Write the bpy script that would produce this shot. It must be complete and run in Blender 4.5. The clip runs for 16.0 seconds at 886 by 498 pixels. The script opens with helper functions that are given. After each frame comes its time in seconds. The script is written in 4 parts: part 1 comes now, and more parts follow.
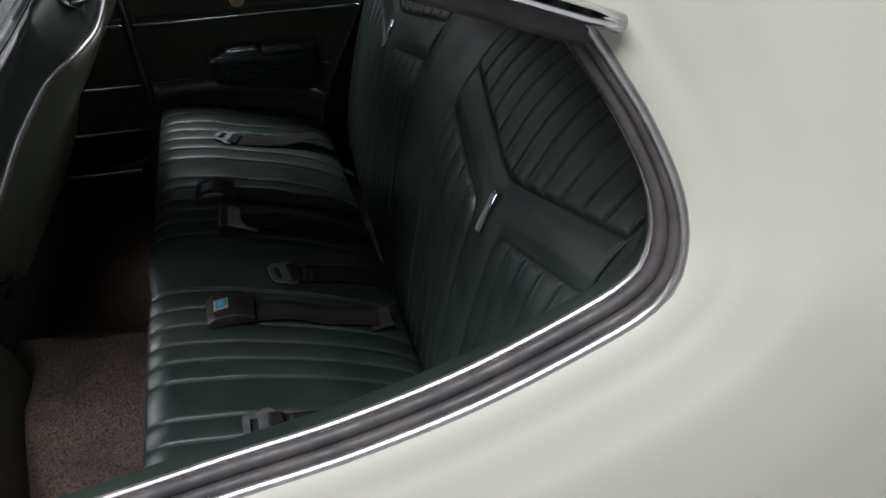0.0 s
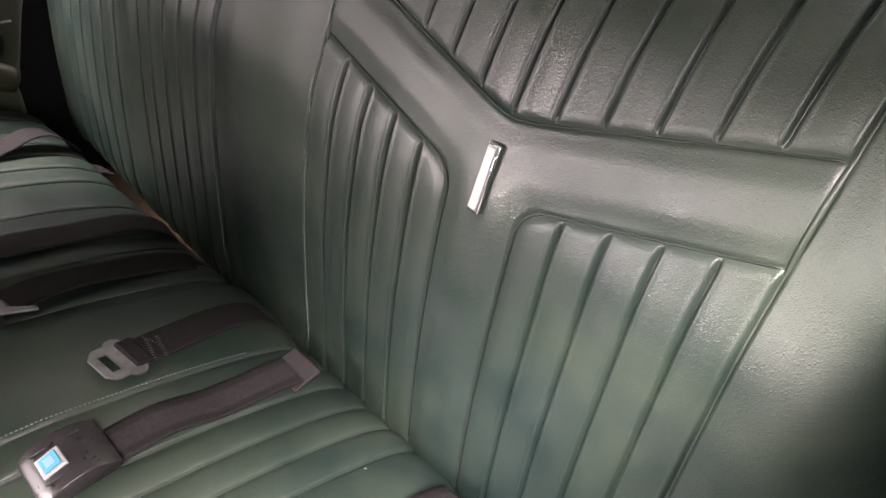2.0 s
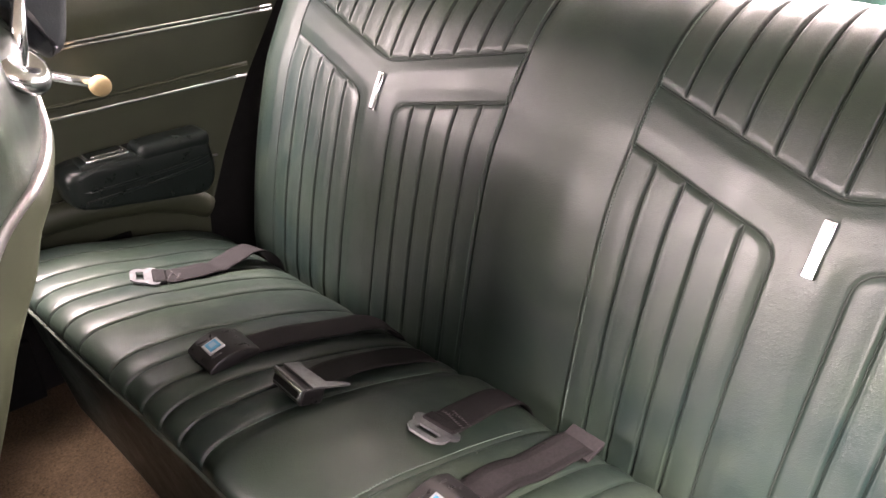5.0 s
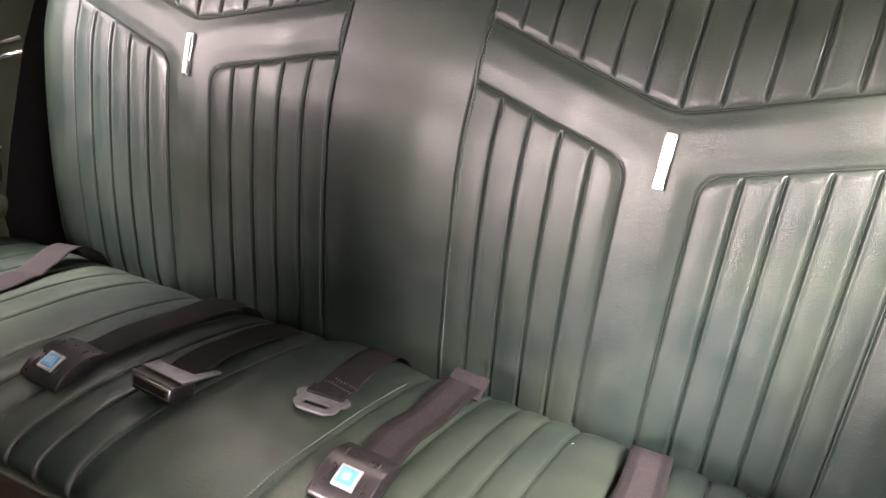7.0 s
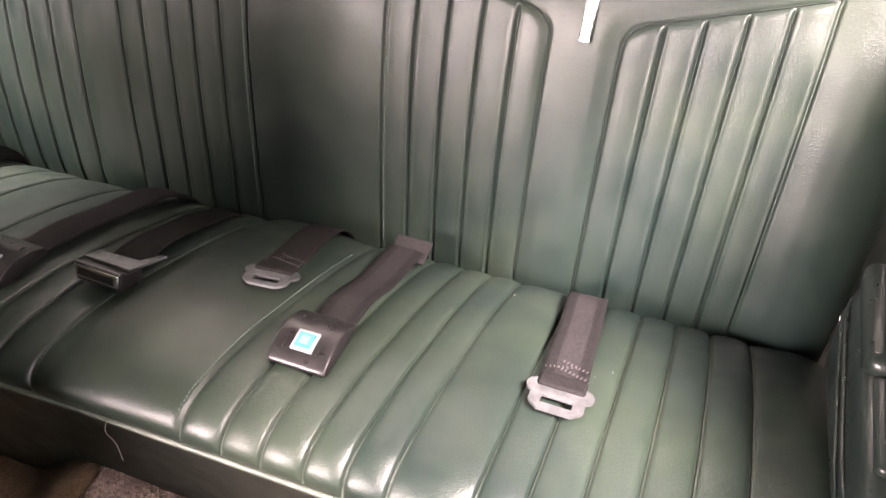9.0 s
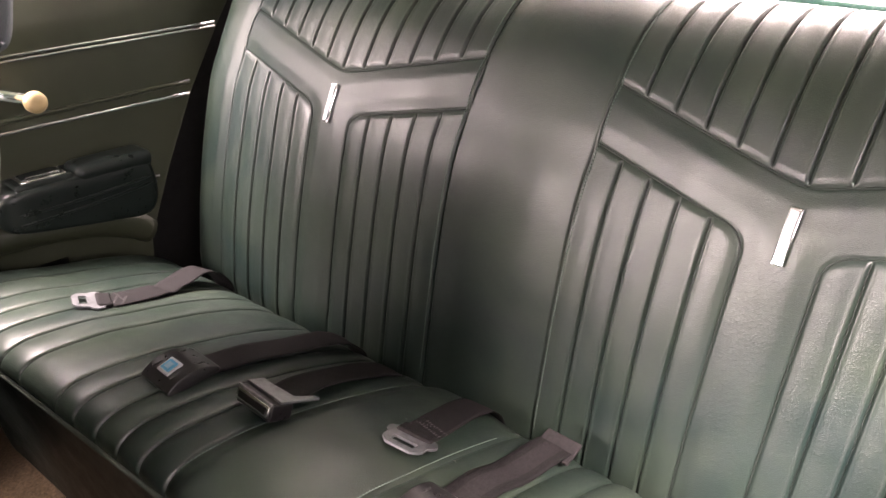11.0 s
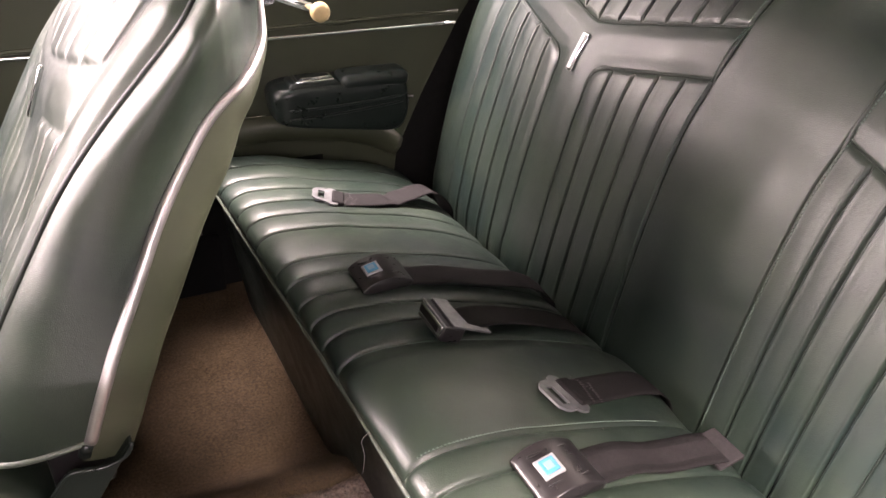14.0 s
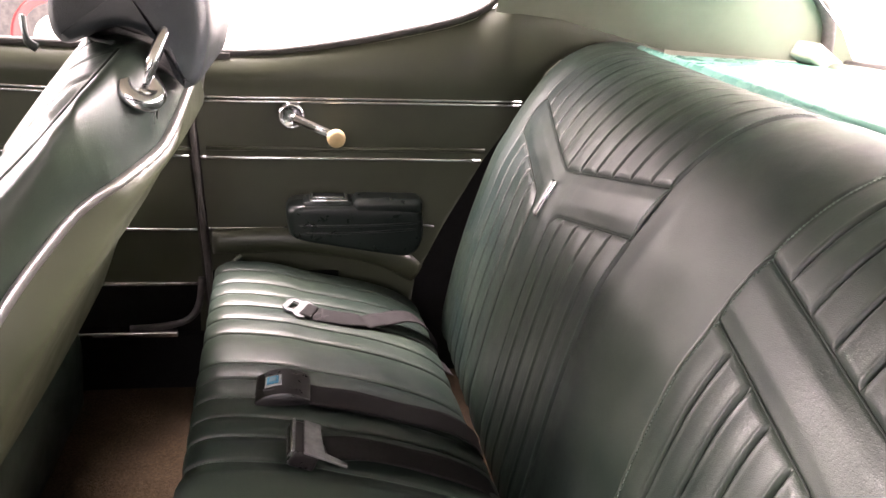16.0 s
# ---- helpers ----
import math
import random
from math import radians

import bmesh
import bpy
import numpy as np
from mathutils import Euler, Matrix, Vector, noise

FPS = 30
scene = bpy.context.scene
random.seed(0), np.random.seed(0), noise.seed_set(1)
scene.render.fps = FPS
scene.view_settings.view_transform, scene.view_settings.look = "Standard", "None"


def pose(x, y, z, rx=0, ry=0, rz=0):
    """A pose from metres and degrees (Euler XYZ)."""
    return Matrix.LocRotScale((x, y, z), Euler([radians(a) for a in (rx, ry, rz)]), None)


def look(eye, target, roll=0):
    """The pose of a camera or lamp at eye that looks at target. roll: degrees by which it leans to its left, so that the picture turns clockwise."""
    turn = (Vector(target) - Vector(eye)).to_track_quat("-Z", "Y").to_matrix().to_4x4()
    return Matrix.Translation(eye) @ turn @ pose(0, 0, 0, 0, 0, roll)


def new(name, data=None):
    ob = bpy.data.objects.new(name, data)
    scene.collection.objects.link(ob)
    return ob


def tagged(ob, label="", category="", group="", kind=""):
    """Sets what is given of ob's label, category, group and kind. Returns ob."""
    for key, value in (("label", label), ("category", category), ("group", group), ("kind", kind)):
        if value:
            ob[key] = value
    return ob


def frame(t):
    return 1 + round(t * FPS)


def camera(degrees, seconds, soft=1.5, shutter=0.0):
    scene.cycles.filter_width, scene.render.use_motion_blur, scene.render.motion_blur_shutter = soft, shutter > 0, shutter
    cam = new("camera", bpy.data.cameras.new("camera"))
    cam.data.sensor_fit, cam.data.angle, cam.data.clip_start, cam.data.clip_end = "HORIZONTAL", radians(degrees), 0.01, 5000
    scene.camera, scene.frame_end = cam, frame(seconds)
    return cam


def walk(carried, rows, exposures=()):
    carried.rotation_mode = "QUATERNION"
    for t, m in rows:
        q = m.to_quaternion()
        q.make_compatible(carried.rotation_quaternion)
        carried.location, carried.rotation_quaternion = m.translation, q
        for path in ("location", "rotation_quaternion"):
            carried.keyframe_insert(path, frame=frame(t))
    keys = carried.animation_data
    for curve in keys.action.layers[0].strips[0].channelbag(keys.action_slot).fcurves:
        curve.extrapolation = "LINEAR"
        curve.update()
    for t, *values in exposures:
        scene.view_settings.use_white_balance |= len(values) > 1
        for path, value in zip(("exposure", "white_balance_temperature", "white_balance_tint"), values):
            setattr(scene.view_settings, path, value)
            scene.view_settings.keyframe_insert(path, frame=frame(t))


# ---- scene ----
cam = camera(62.6, 16.0)
PATH = [
    (0, (-0.241, -1.032, 1.29), (0.139, 0.547, 0.122), -0.7),
    (0.3, (-0.336, -0.937, 1.279), (0.202, 0.529, 0.03), -1.1),
    (0.5, (-0.401, -0.897, 1.265), (0.252, 0.508, 0.0), -0.2),
    (0.7, (-0.447, -0.863, 1.262), (0.3, 0.479, -0.019), 0.6),
    (1, (-0.462, -0.832, 1.258), (0.356, 0.451, -0.04), 0.3),
    (1.2, (-0.452, -0.821, 1.232), (0.426, 0.428, -0.06), 0.7),
    (1.5, (-0.386, -0.783, 1.21), (0.515, 0.423, -0.106), -0.4),
    (2, (-0.337, -0.638, 1.148), (0.642, 0.468, -0.2), -1.1),
    (2.5, (-0.313, -0.59, 1.128), (0.717, 0.532, -0.169), -2.0),
    (3, (-0.351, -0.613, 1.149), (0.662, 0.54, -0.134), -3.1),
    (3.5, (-0.467, -0.637, 1.182), (0.579, 0.558, -0.034), -1.9),
    (4, (-0.592, -0.629, 1.166), (0.485, 0.608, 0.022), -0.6),
    (4.2, (-0.622, -0.6, 1.163), (0.464, 0.658, 0.05), -0.5),
    (6.3, (-0.687, -0.476, 1.122), (0.733, 0.614, 0.229), -0.0),
    (6.5, (-0.684, -0.471, 1.125), (0.754, 0.557, 0.19), -0.1),
    (7, (-0.688, -0.457, 1.127), (0.771, 0.376, 0.042), 0.3),
    (7.5, (-0.694, -0.453, 1.126), (0.729, 0.234, -0.1), 0.3),
    (8, (-0.712, -0.455, 1.122), (0.648, 0.123, -0.226), 0.0),
    (8.2, (-0.714, -0.46, 1.119), (0.624, 0.108, -0.255), -0.2),
    (10.3, (-0.706, -0.462, 1.126), (0.758, 0.375, 0.052), -0.5),
    (10.5, (-0.701, -0.469, 1.122), (0.744, 0.468, 0.106), -0.6),
    (11, (-0.699, -0.482, 1.11), (0.652, 0.677, 0.198), 1.1),
    (11.5, (-0.687, -0.505, 1.106), (0.451, 0.871, 0.206), 2.4),
    (12, (-0.682, -0.524, 1.108), (0.24, 0.884, 0.028), 4.4),
    (12.5, (-0.682, -0.533, 1.103), (0.113, 0.858, -0.094), 5.2),
    (13, (-0.679, -0.538, 1.102), (0.068, 0.837, -0.144), 5.4),
    (13.5, (-0.674, -0.535, 1.111), (0.07, 0.868, -0.104), 4.4),
    (14, (-0.665, -0.524, 1.119), (0.126, 0.977, 0.059), 3.5),
    (14.5, (-0.66, -0.518, 1.123), (0.144, 1.047, 0.172), 3.5),
    (15, (-0.598, -0.554, 1.122), (0.091, 1.106, 0.245), 3.0),
    (15.5, (-0.43, -0.589, 1.122), (0.19, 1.152, 0.358), 4.2),
    (16, (-0.354, -0.613, 1.131), (0.024, 1.195, 0.364), 4.7),
]
EXPOSURES = [(0.0, -0.55, 5900, 14), (0.5, 0.35, 5600, 14), (1.0, 1.1, 5500, 18), (1.5, 1.85, 6300, 24), (2.0, 2.3, 6800, 28), (3.0, 2.85, 7000, 31), (6.5, 2.9, 7050, 31), (8.2, 2.95, 7150, 32), (10.3, 2.8, 7100, 31), (12.0, 2.75, 7150, 31), (15.0, 2.75, 7150, 31), (16.0, 2.85, 7000, 30)]
walk(cam, [(t, look(eye, target, roll)) for t, eye, target, roll in PATH], EXPOSURES)

# ---- light: added unseen lamps, high either side of the car, before and behind it ----
world = bpy.data.worlds.new("hall_light")
scene.world = world
world.use_nodes = True
wn = world.node_tree.nodes
bg = wn["Background"]
bg.inputs["Color"].default_value = (1.0, 0.96, 0.90, 1)
bg.inputs["Strength"].default_value = 0.002


def added_lamp(place, target, size, watts, color):
    ob = new("unseen_lamp", bpy.data.lights.new("unseen_lamp", "AREA"))
    ob.data.shape, ob.data.size, ob.data.size_y = "RECTANGLE", size[0], size[1]
    ob.data.energy, ob.data.color = watts, color
    ob.matrix_world = look(place, target)
    return ob


WARM, NEUTRAL, DAY = (1.0, 0.93, 0.84), (1.0, 0.97, 0.93), (0.98, 0.99, 1.0)
# placed and sized to give the light and shade inside the car
added_lamp((-4.1, 1.28, 2.20), (-0.02, 0.2, 0.83), (2.0, 1.0), 122, NEUTRAL)
added_lamp((-1.1, -1.9, 3.2), (-0.2, -0.4, 0.7), (1.6, 0.8), 215, NEUTRAL)
added_lamp((-1.3, -3.3, 2.05), (-0.2, 0.6, 0.6), (1.6, 0.7), 14, DAY)
added_lamp((-3.0, 2.4, 2.4), (-0.05, 0.3, 0.78), (1.9, 1.1), 58, NEUTRAL)
added_lamp((-0.9, 1.85, 3.9), (-0.2, 0.45, 0.7), (2.0, 0.8), 235, NEUTRAL)
added_lamp((3.3, 1.3, 3.7), (-0.3, 0, 0.7), (3.6, 2.0), 42, WARM)
added_lamp((3.4, 0.6, 2.35), (0.2, 0, 0.95), (2.4, 0.9), 120, NEUTRAL)


# ---- materials ----
def mat(name, color, rough=0.5, metal=0.0, spec=0.5, coat=0.0):
    m = bpy.data.materials.new(name)
    m.use_nodes = True
    b = m.node_tree.nodes["Principled BSDF"]
    b.inputs["Base Color"].default_value = (*color, 1)
    b.inputs["Roughness"].default_value = rough
    b.inputs["Metallic"].default_value = metal
    b.inputs["Specular IOR Level"].default_value = spec
    b.inputs["Coat Weight"].default_value = coat
    return m


def node(m, kind, **inputs):
    n = m.node_tree.nodes.new(kind)
    for k, v in inputs.items():
        n.inputs[k.replace("_", " ")].default_value = v
    return n


def vary(m, color_a, color_b, scale, rough=None, bump=(), detail=4.0):
    """Two-colour mottling, roughness range and bump layers (kind, scale, strength, distance)."""
    nt = m.node_tree
    b = nt.nodes["Principled BSDF"]
    tc = nt.nodes.new("ShaderNodeTexCoord")
    n1 = node(m, "ShaderNodeTexNoise", Scale=scale, Detail=detail, Roughness=0.6)
    nt.links.new(tc.outputs["Object"], n1.inputs["Vector"])
    ramp = nt.nodes.new("ShaderNodeValToRGB")
    ramp.color_ramp.elements[0].position, ramp.color_ramp.elements[1].position = 0.3, 0.7
    ramp.color_ramp.elements[0].color = (*color_a, 1)
    ramp.color_ramp.elements[1].color = (*color_b, 1)
    nt.links.new(n1.outputs["Fac"], ramp.inputs["Fac"])
    nt.links.new(ramp.outputs["Color"], b.inputs["Base Color"])
    if rough:
        n2 = node(m, "ShaderNodeTexNoise", Scale=scale * 2.7, Detail=5.0, Roughness=0.65)
        nt.links.new(tc.outputs["Object"], n2.inputs["Vector"])
        mr = node(m, "ShaderNodeMapRange")
        mr.inputs["From Min"].default_value, mr.inputs["From Max"].default_value = 0.3, 0.7
        mr.inputs["To Min"].default_value, mr.inputs["To Max"].default_value = rough
        nt.links.new(n2.outputs["Fac"], mr.inputs["Value"])
        nt.links.new(mr.outputs["Result"], b.inputs["Roughness"])
    last = None
    for kind, sc, strength, dist in bump:
        if kind == "noise":
            t = node(m, "ShaderNodeTexNoise", Scale=sc, Detail=3.0, Roughness=0.55)
            out = t.outputs["Fac"]
        else:
            t = node(m, "ShaderNodeTexVoronoi", Scale=sc)
            t.feature = "DISTANCE_TO_EDGE" if kind == "cells" else "F1"
            out = t.outputs["Distance"]
        nt.links.new(tc.outputs["Object"], t.inputs["Vector"])
        bp = node(m, "ShaderNodeBump", Strength=strength, Distance=dist)
        nt.links.new(out, bp.inputs["Height"])
        if last:
            nt.links.new(last.outputs["Normal"], bp.inputs["Normal"])
        last = bp
    if last:
        nt.links.new(last.outputs["Normal"], b.inputs["Normal"])
    return m


VINYL_BUMP = (("cells", 600.0, 0.48, 0.0006), ("noise", 300.0, 0.20, 0.0008), ("noise", 80.0, 0.12, 0.002), ("noise", 11.0, 0.08, 0.006))


def patina(m, low, high, scale):
    """Old handling and fading, on the vinyl also soft reflections: broad uneven tint over the base colour."""
    nt = m.node_tree
    b = nt.nodes["Principled BSDF"]
    source = b.inputs["Base Color"].links[0].from_socket
    tc = nt.nodes.new("ShaderNodeTexCoord")
    n = node(m, "ShaderNodeTexNoise", Scale=scale, Detail=6.0, Roughness=0.62, Distortion=0.6)
    nt.links.new(tc.outputs["Object"], n.inputs["Vector"])
    ramp = nt.nodes.new("ShaderNodeValToRGB")
    ramp.color_ramp.elements[0].position, ramp.color_ramp.elements[1].position = 0.36, 0.64
    ramp.color_ramp.elements[0].color, ramp.color_ramp.elements[1].color = (*low, 1), (*high, 1)
    nt.links.new(n.outputs["Fac"], ramp.inputs["Fac"])
    mix = nt.nodes.new("ShaderNodeMix")
    mix.data_type, mix.blend_type = "RGBA", "MULTIPLY"
    mix.inputs[0].default_value = 1.0
    nt.links.new(source, mix.inputs[6])
    nt.links.new(ramp.outputs["Color"], mix.inputs[7])
    nt.links.new(mix.outputs[2], b.inputs["Base Color"])
    return m


# Seats: the uneven tint is fading plus blotchy soft reflections put into the colour
VINYL = patina(vary(mat("green_vinyl", (0.0165, 0.027, 0.023), 0.40, 0, 0.5), (0.0112, 0.0195, 0.0165), (0.020, 0.031, 0.0255), 7.0, (0.29, 0.50), VINYL_BUMP), (0.44, 0.56, 0.60), (1.18, 1.10, 0.92), 4.6)
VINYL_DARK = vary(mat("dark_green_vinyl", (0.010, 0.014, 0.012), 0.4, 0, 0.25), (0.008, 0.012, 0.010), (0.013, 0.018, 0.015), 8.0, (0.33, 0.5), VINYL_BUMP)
HEAD_VINYL = vary(mat("slate_vinyl", (0.018, 0.022, 0.025), 0.35, 0, 0.5), (0.014, 0.018, 0.021), (0.022, 0.027, 0.030), 6.0, (0.3, 0.42), VINYL_BUMP)
PANEL = vary(mat("olive_panel_vinyl", (0.030, 0.034, 0.020), 0.40, 0, 0.45), (0.025, 0.029, 0.017), (0.035, 0.040, 0.024), 6.0, (0.33, 0.46), (("cells", 500.0, 0.10, 0.0006), ("noise", 20.0, 0.1, 0.004)))
SAIL = vary(mat("olive_sail_vinyl", (0.15, 0.165, 0.125), 0.6), (0.135, 0.15, 0.112), (0.17, 0.185, 0.14), 9.0, (0.5, 0.7), (("noise", 300.0, 0.1, 0.001),))
SHELF = vary(mat("teal_shelf_vinyl", (0.13, 0.31, 0.26), 0.3, 0, 0.5), (0.12, 0.29, 0.24), (0.145, 0.34, 0.285), 5.0, (0.22, 0.34), (("noise", 200.0, 0.06, 0.001),))
LINER = vary(mat("beige_headliner", (0.36, 0.325, 0.265), 0.75), (0.34, 0.305, 0.245), (0.385, 0.35, 0.285), 12.0, (0.65, 0.85), (("noise", 400.0, 0.1, 0.001),))
HARD = vary(mat("dark_green_plastic", (0.007, 0.010, 0.009), 0.3, 0, 0.3), (0.005, 0.008, 0.007), (0.009, 0.013, 0.012), 20.0, (0.25, 0.38), (("noise", 400.0, 0.05, 0.0006),))
PAINT = vary(mat("pale_green_paint", (0.38, 0.376, 0.315), 0.4, 0, 0.4, 0.15), (0.365, 0.361, 0.302), (0.395, 0.391, 0.328), 3.0, (0.36, 0.46), (("noise", 5.0, 0.04, 0.004),))
CHROME = vary(mat("chrome", (0.75, 0.76, 0.78), 0.12, 1.0), (0.70, 0.71, 0.73), (0.80, 0.81, 0.83), 30.0, (0.08, 0.22))
STEEL = vary(mat("worn_steel", (0.18, 0.182, 0.188), 0.5, 0.85), (0.13, 0.132, 0.138), (0.24, 0.243, 0.25), 60.0, (0.42, 0.62), (("noise", 300.0, 0.05, 0.0004),))
RUBBER = vary(mat("dusty_rubber", (0.03, 0.028, 0.028), 0.6), (0.02, 0.02, 0.02), (0.06, 0.052, 0.05), 30.0, (0.45, 0.75), (("noise", 150.0, 0.2, 0.002),))
BLACK = vary(mat("black_plastic", (0.010, 0.009, 0.0095), 0.3, 0, 0.4), (0.007, 0.0063, 0.0068), (0.014, 0.0125, 0.0132), 40.0, (0.25, 0.4), (("noise", 500.0, 0.06, 0.0005),))
# Near-black standing for shade in the recesses; sill and lower strips share it
FLAT_BLACK = vary(mat("flat_black", (0.004, 0.004, 0.004), 0.95, 0, 0.1), (0.003, 0.003, 0.003), (0.006, 0.006, 0.006), 60.0, (0.9, 1.0), (("noise", 300.0, 0.3, 0.001),))
BLUE = mat("blue_enamel", (0.03, 0.17, 0.27), 0.5, 0, 0.3)
SATIN = vary(mat("satin_steel_trim", (0.50, 0.48, 0.475), 0.4, 1.0), (0.45, 0.43, 0.425), (0.55, 0.53, 0.52), 30.0, (0.34, 0.48))
PALE_BLUE = mat("pale_blue_enamel", (0.12, 0.20, 0.26), 0.45, 0, 0.3)
SILVER = mat("brushed_silver", (0.26, 0.262, 0.265), 0.45, 0.4)
KNOB = vary(mat("tan_knob", (0.32, 0.24, 0.12), 0.35), (0.28, 0.2, 0.1), (0.36, 0.28, 0.15), 40.0, (0.3, 0.42))
WEB_THREAD = mat("grey_thread", (0.060, 0.054, 0.055), 0.8)
LINT = mat("pale_lint", (0.13, 0.125, 0.11), 0.9)
THREAD = mat("pale_thread", (0.08, 0.115, 0.095), 0.7)
# Lighter than the vinyl: the highlight on the welts is put into the colour
WELT = vary(mat("lightened_green_welt", (0.068, 0.082, 0.066), 0.45, 0, 0.6), (0.040, 0.054, 0.043), (0.100, 0.114, 0.092), 18.0, (0.36, 0.55), VINYL_BUMP)


def fabric(name, ca, cb, scale, weave):
    return vary(mat(name, ca, 0.8, 0, 0.15), ca, cb, scale, (0.7, 0.92), weave)


WEB = fabric("charcoal_webbing", (0.0055, 0.0048, 0.0050), (0.013, 0.0114, 0.0119), 240.0, (("cells", 700.0, 0.5, 0.0012), ("noise", 60.0, 0.2, 0.003)))
# Lit copy of the charcoal weave, for the straps on the near side
WEB_LIT = fabric("lit_grey_webbing", (0.012, 0.0106, 0.0111), (0.025, 0.022, 0.0228), 260.0, (("cells", 700.0, 0.5, 0.0012), ("noise", 60.0, 0.2, 0.003)))
CARPET = patina(fabric("brown_carpet", (0.023, 0.0155, 0.009), (0.082, 0.057, 0.034), 260.0, (("cells", 380.0, 1.0, 0.004), ("noise", 90.0, 0.5, 0.006))), (0.60, 0.56, 0.52), (1.1, 1.05, 1.0), 7.0)
MAT = patina(fabric("taupe_carpet", (0.044, 0.033, 0.030), (0.185, 0.143, 0.120), 260.0, (("cells", 330.0, 1.0, 0.005), ("noise", 60.0, 0.4, 0.006))), (0.60, 0.58, 0.66), (1.10, 1.05, 0.96), 9.0)
CONCRETE = vary(mat("hall_floor_concrete", (0.40, 0.395, 0.385), 0.3), (0.37, 0.365, 0.355), (0.43, 0.425, 0.415), 1.5, (0.3, 0.55), (("noise", 30.0, 0.1, 0.003),))
GLASS = mat("clear_glass", (1, 1, 1), 0.0)
GLASS.node_tree.nodes["Principled BSDF"].inputs["Transmission Weight"].default_value = 1.0
# Emissive backdrop: the white glow is put into the material itself
BACKDROP_GLOW = mat("glowing_backdrop", (0.8, 0.8, 0.78), 0.7)
BACKDROP_GLOW.node_tree.nodes["Principled BSDF"].inputs["Emission Color"].default_value = (1.0, 0.97, 0.92, 1)
BACKDROP_GLOW.node_tree.nodes["Principled BSDF"].inputs["Emission Strength"].default_value = 0.45
RED = mat("red_paint", (0.55, 0.02, 0.02), 0.3, 0, 0.5, 0.5)


# ---- building helpers ----
def mesh_of(name, verts, faces, material, smooth=True):
    me = bpy.data.meshes.new(name)
    me.from_pydata([tuple(float(c) for c in v) for v in verts], [], [tuple(f) for f in faces])
    if smooth:
        me.polygons.foreach_set("use_smooth", [True] * len(me.polygons))
    me.materials.append(material)
    return me


def thing(name, place, label, category, group="", kind=""):
    ob = new(name)
    ob.location = place
    ob.empty_display_size = 0.05
    return tagged(ob, label, category, group, kind)


def attach(ob, parent):
    if parent is not None:
        ob.parent = parent
        bpy.context.view_layer.update()
        ob.matrix_parent_inverse = parent.matrix_world.inverted()
    return ob


def part(name, me, parent, label=""):
    ob = new(name, me)
    if label:
        tagged(ob, label)
    return attach(ob, parent)


def grid(name, P, material, closed_u=False, closed_v=False, smooth=True, caps=False):
    """A sheet from an array of points [rows, columns, 3]."""
    nu, nv = P.shape[:2]
    faces = []
    for i in range(nu if closed_u else nu - 1):
        a, b = i * nv, ((i + 1) % nu) * nv
        for j in range(nv if closed_v else nv - 1):
            k = (j + 1) % nv
            faces.append((a + j, a + k, b + k, b + j))
    if caps:
        faces.append(tuple(range(nv))[::-1])
        faces.append(tuple((nu - 1) * nv + j for j in range(nv)))
    return mesh_of(name, P.reshape(-1, 3), faces, material, smooth)


def smooth_curve(pts, n):
    """A soft curve through points, n points at even steps of its length."""
    p = np.array(pts, float)
    q = np.vstack([2 * p[0] - p[1], p, 2 * p[-1] - p[-2]])
    out = []
    for i in range(1, len(q) - 2):
        for t in np.linspace(0, 1, 24, endpoint=False):
            a, b, c, d = q[i - 1], q[i], q[i + 1], q[i + 2]
            out.append(0.5 * (2 * b + (c - a) * t + (2 * a - 5 * b + 4 * c - d) * t * t + (3 * b - a - 3 * c + d) * t ** 3))
    out.append(p[-1])
    out = np.array(out)
    s = np.r_[0, np.cumsum(np.linalg.norm(np.diff(out, axis=0), axis=1))]
    e = np.linspace(0, s[-1], n)
    return np.stack([np.interp(e, s, out[:, k]) for k in range(out.shape[1])], 1)


def length_of(c):
    return np.r_[0, np.cumsum(np.linalg.norm(np.diff(c, axis=0), axis=1))]


def tube(name, path, radius, material, sides=8, flat=1.0, up=(0, 0, 1), caps=True):
    """A round or flattened bar along a path."""
    p = np.array(path, float)
    tang = np.gradient(p, axis=0)
    tang /= np.linalg.norm(tang, axis=1)[:, None] + 1e-9
    up = np.array(up, float)
    a = np.cross(tang, up)
    a /= np.linalg.norm(a, axis=1)[:, None] + 1e-9
    b = np.cross(a, tang)
    ang = np.linspace(0, 2 * np.pi, sides, endpoint=False)
    P = p[:, None, :] + radius * (np.cos(ang)[None, :, None] * a[:, None, :] + flat * np.sin(ang)[None, :, None] * b[:, None, :])
    return grid(name, P, material, closed_v=True, caps=caps)


def box(name, size, place, material, bevel=0.004, rot=None, segments=2):
    """A block with rounded edges, in world metres."""
    bm = bmesh.new()
    bmesh.ops.create_cube(bm, size=1.0)
    bmesh.ops.scale(bm, vec=size, verts=bm.verts)
    if bevel:
        bmesh.ops.bevel(bm, geom=bm.edges[:], offset=min(bevel, min(size) * 0.45), segments=segments, profile=0.5, affect="EDGES")
    m = Matrix.Translation(place) @ (rot.to_4x4() if rot else Matrix())
    bmesh.ops.transform(bm, matrix=m, verts=bm.verts)
    me = bpy.data.meshes.new(name)
    bm.to_mesh(me)
    bm.free()
    me.polygons.foreach_set("use_smooth", [len(p.vertices) == 4 and p.area < 0.3 * max(size) * min(size) for p in me.polygons])
    me.materials.append(material)
    return me


